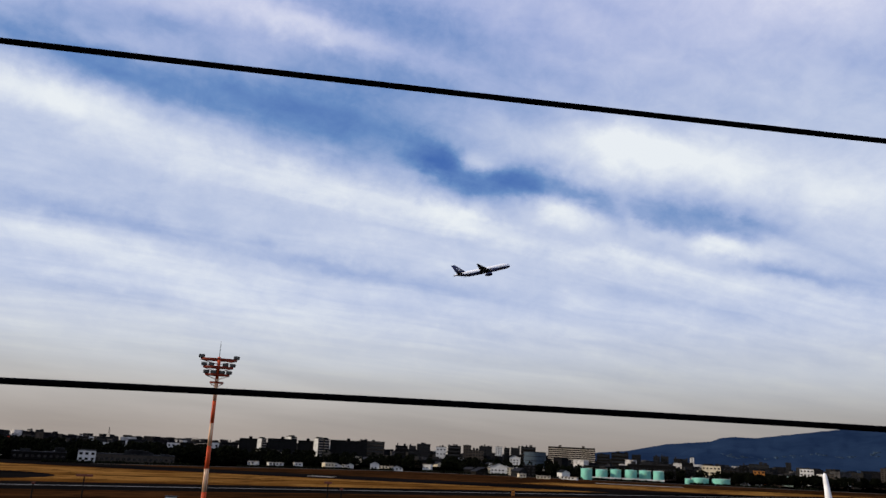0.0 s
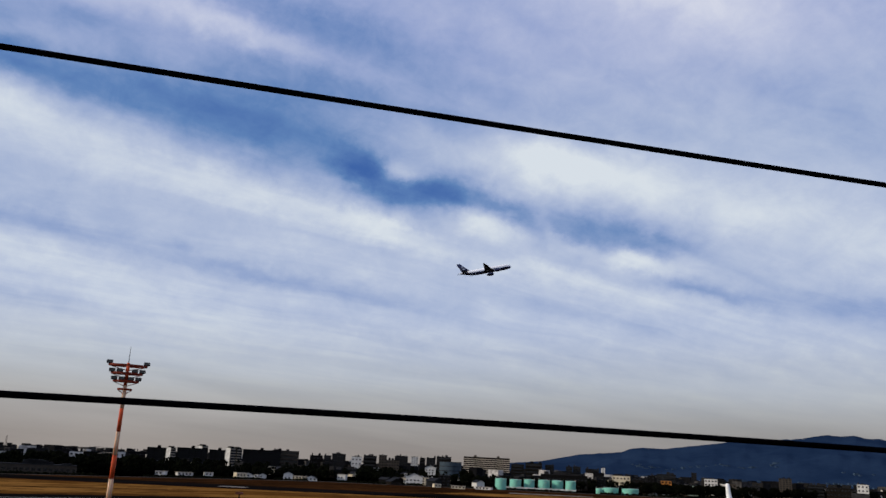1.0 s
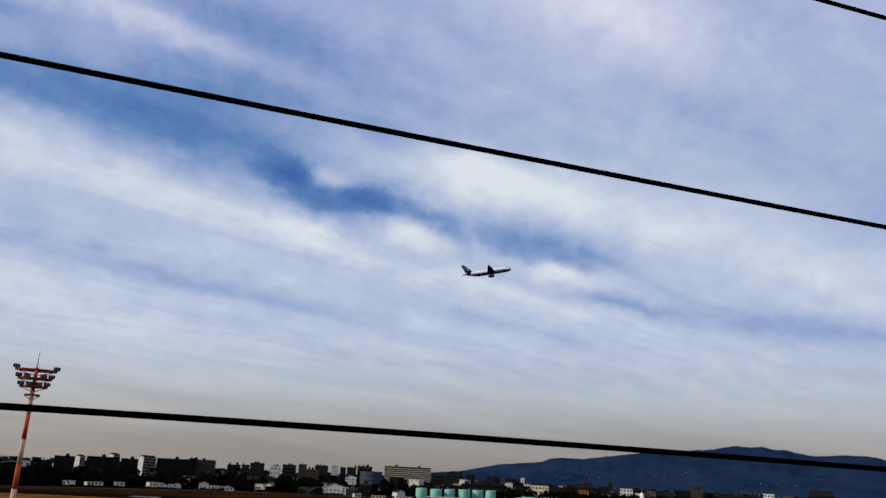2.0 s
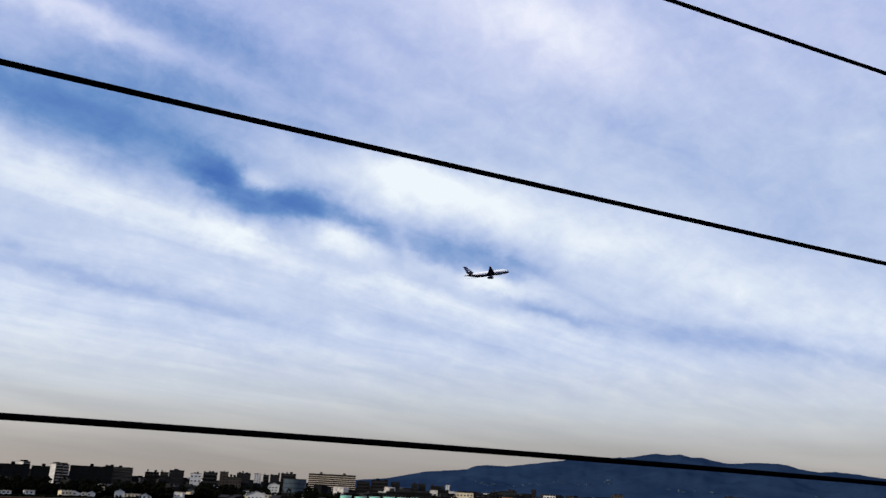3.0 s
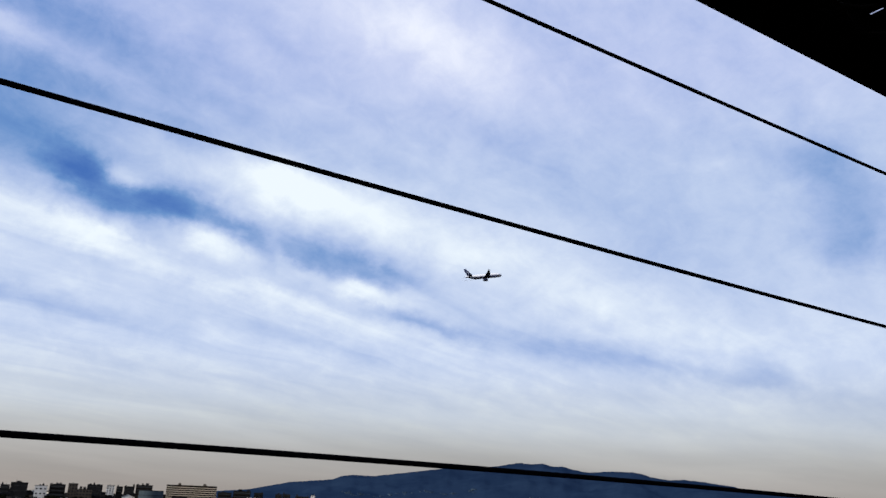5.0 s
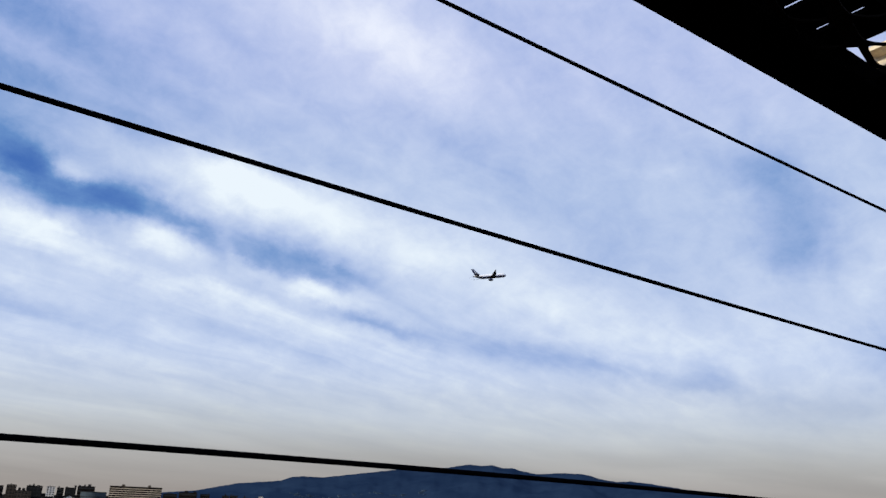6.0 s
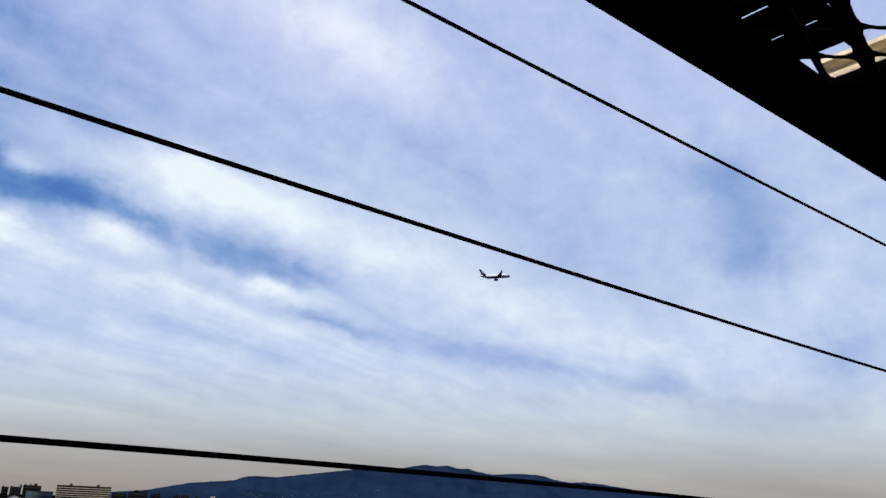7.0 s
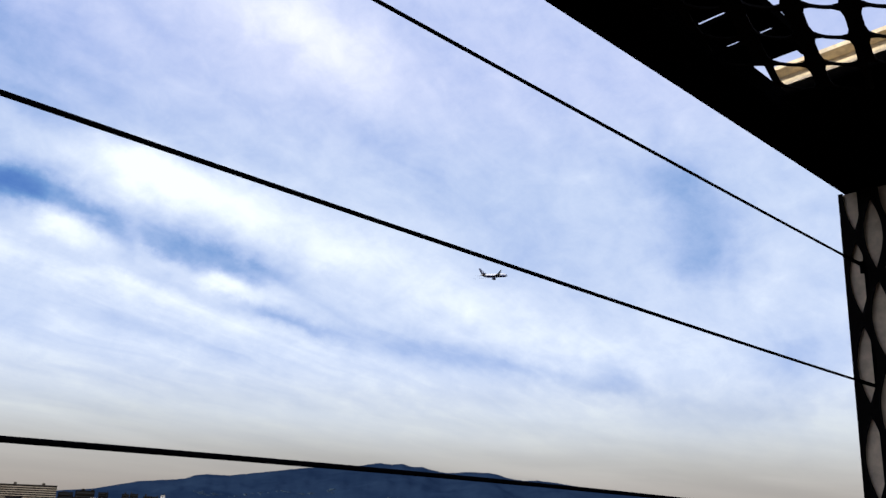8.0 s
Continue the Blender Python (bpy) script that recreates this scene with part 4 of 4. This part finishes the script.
def make_field_boxes():
    for az, d, w, h, tone, label in ((-17.10, 235.0, 2.9, 4.6, "white", "white equipment cabin on the dry grass"), (5.57, 405.0, 1.4, 2.8, "orange", "small orange equipment cabinet on the dry grass")):
        a = radians(az)
        t = thing("equipment_cabin", at(d * math.sin(a), d * math.cos(a), -az), label, "cabin", "airfield cabins")
        part("wall", boxed(-w / 2, w / 2, 0, w * 0.8, 0, h - 0.2), WALL[tone], t)
        part("roof", boxed(-w / 2 - 0.15, w / 2 + 0.15, -0.15, w * 0.8 + 0.15, h - 0.2, h), M_ROOF, t)
        part("door", boxed(-w * 0.15, w * 0.15, -0.05, 0, 0.1, h * 0.6), WALL["grey"], t)


make_field_boxes()


def make_white_pole():
    """A pale tapering pole near the terminal."""
    d, a = 60.0, radians(25.25)
    top = EYE_Z - d * 0.0054
    t = thing("white_pole", at(d * math.sin(a), d * math.cos(a), -25.1) @ pose(0, 0, 0, 0, 0, 0), "white tapered steel pole with a rounded top beside the apron", "pole")
    lean = 0.10
    bm = bmesh.new()
    rings = []
    for z, r in ((0, 0.38), (top - 6, 0.32), (top - 1.8, 0.23), (top - 0.25, 0.14), (top - 0.08, 0.12), (top, 0.05)):
        rings.append([(r * math.cos(2 * math.pi * k / 18) - lean * (z - top), r * math.sin(2 * math.pi * k / 18), z) for k in range(18)])
    part("shaft", loft(bm, rings), M_WHITE_POLE, t, smooth=True)
    part("foot", boxed(lean * top - 0.7, lean * top + 0.7, -0.7, 0.7, 0, 0.3), M_CONCRETE, t)


make_white_pole()

# ---------------------------------------------------------------- deck, pergola and cable fence
DECK = pose(0, 0, EYE_Z, 0, 0, 6.8)  # x along the fence, y outwards, z from the eye's height
FLOOR = -1.5


def make_deck():
    bm = boxed(-9, 9, -6, 1.25, FLOOR - 0.35, FLOOR)
    ob = tagged(new("deck_floor", to_mesh("deck_floor", bm, M_DECK)), "pale paved floor of the viewing deck", "floor", kind="structure")
    ob.matrix_basis = DECK
    ob = tagged(new("terminal_wall", to_mesh("terminal_wall", boxed(-9, 9, -6, 1.2, -EYE_Z, FLOOR - 0.36), M_PANEL)), "plain terminal wall below the viewing deck", "wall", kind="structure")
    ob.matrix_basis = DECK
    # Added out of view to keep the sun off the post, not the channel.
    ob = tagged(new("terminal_wing", to_mesh("terminal_wing", boxed(-12, -9.02, -6, 1.3, -EYE_Z, 7.95), M_PANEL)), "plain unseen wall added at the deck's end to shade the post", "wall", kind="structure")
    ob.matrix_basis = DECK
    ob = tagged(new("deck_wall", to_mesh("deck_wall", boxed(-9, 9, -6, -5.7, FLOOR, 2.2), M_PANEL)), "plain wall at the back of the viewing deck", "wall", kind="structure")
    ob.matrix_basis = DECK


make_deck()


def lattice(u0, u1, v0, v1, length, pitch, half, thick, place, shift=0.0):
    """A sheet cut into staggered pointed openings: wavy strands that touch between the openings. u runs along the openings."""
    bm = bmesh.new()
    ncol = max(1, round((v1 - v0) / pitch))
    step = length / 14
    nu = round((u1 - u0) / step)

    def opening(col, u):
        ph = ((u - 2.31) / length + (0.5 if (ncol - col) % 2 else 0.0)) % 1.0 - 0.5
        k = abs(ph) / 0.42
        return half * (math.cos(k * math.pi / 2) ** 0.85 if k < 1 else 0.0) if 0 < col < ncol else 0.0

    for col in range(ncol):
        rows = []
        for i in range(nu + 1):
            u = u0 + (u1 - u0) * i / nu
            a = v0 + col * pitch + opening(col, u) + (shift if col else 0.0)
            b = v0 + (col + 1) * pitch - opening(col + 1, u) + shift if col < ncol - 1 else v1
            rows.append([bm.verts.new(place(u, a, 0)), bm.verts.new(place(u, b, 0)), bm.verts.new(place(u, b, thick)), bm.verts.new(place(u, a, thick))])
        for p, q in zip(rows, rows[1:]):
            for k in range(4):
                j = (k + 1) % 4
                bm.faces.new((p[k], p[j], q[j], q[k]))
        bm.faces.new(rows[0])
        bm.faces.new(list(reversed(rows[-1])))
    return bm


def cell_lattice(x0, x1, y0, y1, thick, z):
    """A roof sheet cut into slanting cells: wide straps one way, thin bridges the other, the straps a little twisted."""
    bm = bmesh.new()
    a, c = Vector((0.112, -0.092)), Vector((0.143, 0.035))  # from strap to strap, and along a strap from bridge to bridge
    o = Vector((1.788, 0.637))
    n = 20
    edge, hole = [], []
    for i in range(n):
        t = 2 * math.pi * (i + 0.5) / n
        co, si = math.cos(t), math.sin(t)
        k = max(abs(co), abs(si))
        edge.append((co / k * 0.5, si / k * 0.5))
        r = (abs(co) ** 5 + abs(si) ** 5) ** -0.2
        hole.append((co * r * 0.345, si * r * 0.468))
    for i in range(-60, 60):
        for j in range(-60, 60):
            m = o + a * i + c * (j - 0.15 * i % 1.0)
            if not (x0 <= m.x < x1 and y0 <= m.y < y1) or 2.08 < m.x < 2.85:  # no lattice at the cross beam by the post
                continue
            lift = lambda s: 0.012 * s  # each strap leans, one edge lower than the other
            ring = lambda pts, dz: [bm.verts.new((*(m + a * s + c * t), z + dz + lift(abs(s) - 0.5))) for s, t in pts]
            e0, h0, h1, e1 = ring(edge, 0), ring(hole, 0), ring(hole, thick), ring(edge, thick)
            for p, q in ((e0, h0), (h0, h1), (h1, e1)):
                for k in range(n):
                    l = (k + 1) % n
                    bm.faces.new((p[k], p[l], q[l], q[k]))
    return bm


Y_OUT, Y_IN, BEAM_Z = 1.05, 0.900, 1.1385
POST_X = 2.865


def make_pergola():
    p = thing("pergola", DECK @ pose(0, 0, FLOOR), "dark brown steel pergola with a cut-out lattice roof", "pergola")
    up = -FLOOR
    # edge beam: a box section with a thin bottom lip
    low = lambda x: up + BEAM_Z + 0.009 * (x - 2.2)  # its foot rises a little along the deck
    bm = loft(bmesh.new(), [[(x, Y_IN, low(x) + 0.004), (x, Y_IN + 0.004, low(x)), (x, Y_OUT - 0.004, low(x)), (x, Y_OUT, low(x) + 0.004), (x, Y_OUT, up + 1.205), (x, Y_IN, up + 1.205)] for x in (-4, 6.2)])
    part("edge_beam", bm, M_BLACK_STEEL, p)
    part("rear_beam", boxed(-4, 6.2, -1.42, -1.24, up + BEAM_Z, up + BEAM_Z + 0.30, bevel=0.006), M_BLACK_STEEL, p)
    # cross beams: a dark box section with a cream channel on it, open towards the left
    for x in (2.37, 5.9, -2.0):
        part("cross_beam", boxed(x, x + 0.22, -1.236, Y_OUT - 0.02, up + 1.208, up + 1.352, bevel=0.004), M_BLACK_STEEL, p)
        z0, z1 = up + 1.356, up + 1.436
        prof = [(x, z0), (x + 0.16, z0), (x + 0.16, z1), (x, z1), (x, z1 - 0.014), (x + 0.04, z1 - 0.022), (x + 0.04, z0 + 0.018), (x, z0 + 0.010)]
        part("channel", loft(bmesh.new(), [[(px, yy, pz) for px, pz in prof] for yy in (-1.24, Y_OUT - 0.02)]), M_CREAM_STEEL, p, "cream painted steel channel")
    # Added black plate makes the underside beside the post plain dark.
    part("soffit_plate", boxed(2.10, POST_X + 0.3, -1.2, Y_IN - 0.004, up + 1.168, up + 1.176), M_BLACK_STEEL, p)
    # eaves boards between the cross beams, with narrow gaps
    x = -1.693
    while x < 1.9:
        part("eaves_board", boxed(x, x + 0.122, 0.785, 1.045, up + 1.225, up + 1.240), M_BLACK_STEEL, p)
        x += 0.148
    part("flashing", boxed(-1.76, 2.03, 0.926, 0.946, up + 1.2075, up + 1.222), M_CREAM_STEEL, p, "pale steel flashing behind the edge beam")
    part("eaves_rail", boxed(-1.76, 1.995, 0.752, 0.7845, up + 1.215, up + 1.245), M_BLACK_STEEL, p)
    flare = lambda u: 0.085 * (up + BEAM_Z - u)  # the cladding leans out towards its foot
    # posts: a pale core inside cut-out cladding
    for x in (POST_X, POST_X - 6.4):
        w, y0 = 0.352, Y_OUT - 0.352
        top = up + BEAM_Z - 0.004
        core = [[(xa - flare(z), ya, z) for xa, ya in ((x + 0.013, y0 + 0.01), (x + w - 0.013, y0 + 0.01), (x + w - 0.013, Y_OUT - 0.004), (x + 0.013, Y_OUT - 0.004))] for z in (0, top)]
        part("post_core", loft(bmesh.new(), core), M_POST_CORE, p, "grey beige post core")
        rib = [[(xa - flare(z), ya, z) for xa, ya in ((x + 0.0065, Y_OUT - 0.065), (x + 0.0125, Y_OUT - 0.065), (x + 0.0125, Y_OUT - 0.055), (x + 0.0065, Y_OUT - 0.055))] for z in (0, top)]
        part("post_rib", loft(bmesh.new(), rib), M_BLACK_STEEL, p)
        part("post_cladding", lattice(0.0, up + BEAM_Z - 0.003, y0, Y_OUT, 0.305, 0.060, 0.031, 0.006, lambda u, v, t, x=x: (x + t - flare(u), v, u), 0.014), M_LATTICE, p, "brown cut-out lattice cladding")
        part("post_cladding", lattice(0.0, up + BEAM_Z - 0.003, x, x + w, 0.305, 0.060, 0.031, 0.006, lambda u, v, t, y0=y0: (v - flare(u), y0 - 0.007 + t, u)), M_LATTICE, p, "brown cut-out lattice cladding")
    for x in (POST_X, POST_X - 6.4):
        w, y0 = 0.352, Y_OUT - 0.352
        part("post_cladding", lattice(0.0, up + BEAM_Z - 0.003, x, x + w, 0.305, 0.060, 0.031, 0.006, lambda u, v, t: (v - flare(u), Y_OUT + 0.001 + t, u)), M_LATTICE, p, "brown cut-out lattice cladding")
        part("post_cladding", lattice(0.0, up + BEAM_Z - 0.003, y0, Y_OUT, 0.305, 0.060, 0.031, 0.006, lambda u, v, t, x=x, w=w: (x + w + 0.001 + t - flare(u), v, u)), M_LATTICE, p, "brown cut-out lattice cladding")
    # lattice soffit panels under the roof
    x = -2.4
    while x < 6.0:
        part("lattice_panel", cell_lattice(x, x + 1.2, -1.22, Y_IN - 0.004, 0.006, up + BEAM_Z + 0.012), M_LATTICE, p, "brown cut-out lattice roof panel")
        x += 1.2



make_pergola()


def make_fence():
    t = thing("cable_fence", DECK @ pose(0, 1.0, FLOOR), "horizontal black safety cables strained between posts of the viewing deck", "cable fence")
    up = -FLOOR
    # height at the eye, slope and slack of each cable
    for z, slope, slack in ((0.853, -0.0069, 0.0025), (0.4515, -0.0150, 0.0031), (0.0503, 0.0022, -0.0070), (-0.35, 0, 0.001), (-0.75, 0, 0.001), (-1.15, 0, 0.001)):
        bm = bmesh.new()
        hang = lambda x: up + z + slope * x + slack * x * x
        # laid rope: a slightly fluted round
        ring = lambda x, tw: [(x, (0.0039 + 0.00008 * math.cos(6 * a + tw)) * math.cos(a), hang(x) + (0.0039 + 0.00008 * math.cos(6 * a + tw)) * math.sin(a)) for a in (2 * math.pi * k / 18 for k in range(18))]
        loft(bm, [ring(-3.2 + 6.02 * i / 240, i * 0.5) for i in range(241)])
        cable = part("cable", bm, M_CABLE, t, smooth=True)
        part("end_fitting", rods(((2.70, 0, hang(2.70)), (2.86, 0, hang(2.86)), 0.0062, 0.0062, 12)), M_BLACK_STEEL, cable, "dark swaged cable end")
        part("eye_bolt", rods(((2.845, 0, hang(2.845) - 0.03), (2.845, 0, hang(2.845) + 0.012), 0.007, 0.007, 10)), M_BLACK_STEEL, cable)


make_fence()


# ---------------------------------------------------------------- the airliner
def make_airliner():
    a = thing("airliner", pose(41.6, 826.5, 205.5), "white twin-engine airliner with navy tail and stripe, climbing away", "aircraft")
    # stations from tail to nose: x, radius, centre height
    st = [(-31.8, 0.35, 1.9), (-29, 0.95, 1.55), (-25, 1.65, 1.05), (-20, 2.4, 0.55), (-15, 2.9, 0.15), (-10, 3.1, 0), (0, 3.1, 0), (21, 3.1, 0),
          (25, 2.95, -0.08), (28, 2.5, -0.3), (30, 1.85, -0.55), (31.3, 1.1, -0.75), (31.9, 0.35, -0.85)]

    def shell(a0, a1, n, grow=0.0, x0=-99, x1=99):
        bm = bmesh.new()
        rows = []
        for x, r, zc in st:
            if x0 <= x <= x1:
                rows.append([(x, (r + grow) * math.cos(radians(a0 + (a1 - a0) * k / n)), zc + (r + grow) * math.sin(radians(a0 + (a1 - a0) * k / n))) for k in range(n + 1)])
        return loft(bm, rows, close=False)

    part("fuselage_top", shell(-8, 188, 24), M_HULL, a, "white upper fuselage", True)
    for s, (b0, b1) in ((1, (-42, -8)), (-1, (188, 222))):
        part("stripe", shell(b0, b1, 5), M_NAVY, a, "navy fuselage stripe", True)
    part("fuselage_belly", shell(222, 318, 14), M_BELLY, a, "grey lower fuselage", True)
    part("tail_cone", rods(((-31.8, 0, 1.9), (-32.5, 0, 2.0), 0.35, 0.15, 12)), M_BELLY, a)
    part("nose_cap", rods(((31.9, 0, -0.85), (32.1, 0, -0.87), 0.35, 0.1, 12)), M_HULL, a)
    for s in (1, -1):
        part("cockpit_window", boxed(28.6, 29.9, s * 1.2 - 0.6, s * 1.2 + 0.6, 0.75, 1.35), M_PANE, a)

    def airfoil(chord, x, y, z, thick):
        pts = []
        for k in range(13):
            u = k / 12
            t = thick * chord * 2.6 * (0.2969 * math.sqrt(u) - 0.126 * u - 0.3516 * u * u + 0.2843 * u ** 3 - 0.1036 * u ** 4)
            pts.append((u, t))
        up = [(x - u * chord, y, z + t) for u, t in pts]
        dn = [(x - u * chord, y, z - t * 0.6) for u, t in reversed(pts[1:-1])]
        return up + dn

    for s in (1, -1):
        rings = [airfoil(14.5, 9.5, s * 2.2, -1.7, 0.13), airfoil(9.4, 3.4, s * 10.0, -0.9, 0.11), airfoil(4.2, -8.6, s * 24.5, 1.5, 0.10), airfoil(1.4, -14.0, s * 30.4, 2.9, 0.09)]
        wing = part("wing", loft(bmesh.new(), rings), M_WING, a, "grey swept wing", True)
        eng = bmesh.new()
        prof = ((13.2, 1.55), (12.9, 1.78), (11.5, 1.95), (8.5, 1.85), (6.6, 1.35), (5.4, 0.8))
        loft(eng, [[(x, s * 9.8 + r * math.cos(2 * math.pi * k / 20), -3.15 + r * math.sin(2 * math.pi * k / 20)) for k in range(20)] for x, r in prof])
        part("engine", eng, M_NAVY, wing, "navy engine nacelle", True)
        pyl = bmesh.new()
        loft(pyl, [[(11.5, s * 9.8 - 0.2, -1.5), (11.5, s * 9.8 + 0.2, -1.5), (6.0, s * 9.8 + 0.2, -1.4), (6.0, s * 9.8 - 0.2, -1.4)],
                   [(8.5, s * 9.8 - 0.2, -0.8), (8.5, s * 9.8 + 0.2, -0.8), (1.5, s * 9.8 + 0.2, -0.9), (1.5, s * 9.8 - 0.2, -0.9)]])
        part("pylon", pyl, M_BELLY, wing)
        part("tailplane", loft(bmesh.new(), [airfoil(7.6, -21.0, s * 1.0, 1.3, 0.1), airfoil(2.4, -28.4, s * 10.7, 2.3, 0.09)]), M_BELLY, a, "grey tailplane", True)
    fin = bmesh.new()
    rings = []
    for z, chord, x in ((2.2, 10.5, -17.5), (6, 8.1, -21.5), (12.4, 4.2, -28.2)):
        rings.append([(p[0], p[2] - z, z) for p in airfoil(chord, x, 0, z, 0.09)])
    part("fin", loft(fin, rings), M_NAVY, a, "navy tail fin", True)
    emb = bmesh.new()
    for k, (x, z, w) in enumerate(((-25.2, 5.6, 2.2), (-26.9, 7.6, 1.5))):
        for s in (1, -1):
            box(emb, x - w / 2, x + w / 2, s * 0.42 - 0.02, s * 0.42 + 0.02, z, z + 1.1)
    part("emblem", emb, M_HULL, a, "plain pale bars on the tail")
    return a


airliner = make_airliner()


def motions():
    bank = 3
    walk(airliner, [
        (0.0, pose(42.6, 826.5, 204.3, -bank, -17.5, 14.4)),
        (1.0, pose(133.5, 850.3, 227.1, -bank, -17.1, 14.6)),
        (2.0, pose(225.2, 872.9, 250.1, -bank, -16.6, 13.4)),
        (3.0, pose(317.9, 893.1, 273.0, -bank, -16.2, 11.8)),
        (4.0, pose(411.0, 910.7, 295.6, -bank, -15.8, 10.3)),
        (5.0, pose(504.4, 926.0, 317.7, -bank, -15.3, 9.1)),
        (6.0, pose(597.6, 939.9, 339.4, -bank, -14.9, 8.2)),
        (7.0, pose(690.1, 953.1, 360.5, -bank, -14.4, 7.6)),
        (8.0, pose(781.5, 966.6, 381.0, -bank, -14.0, 7.4)),
    ])


motions()
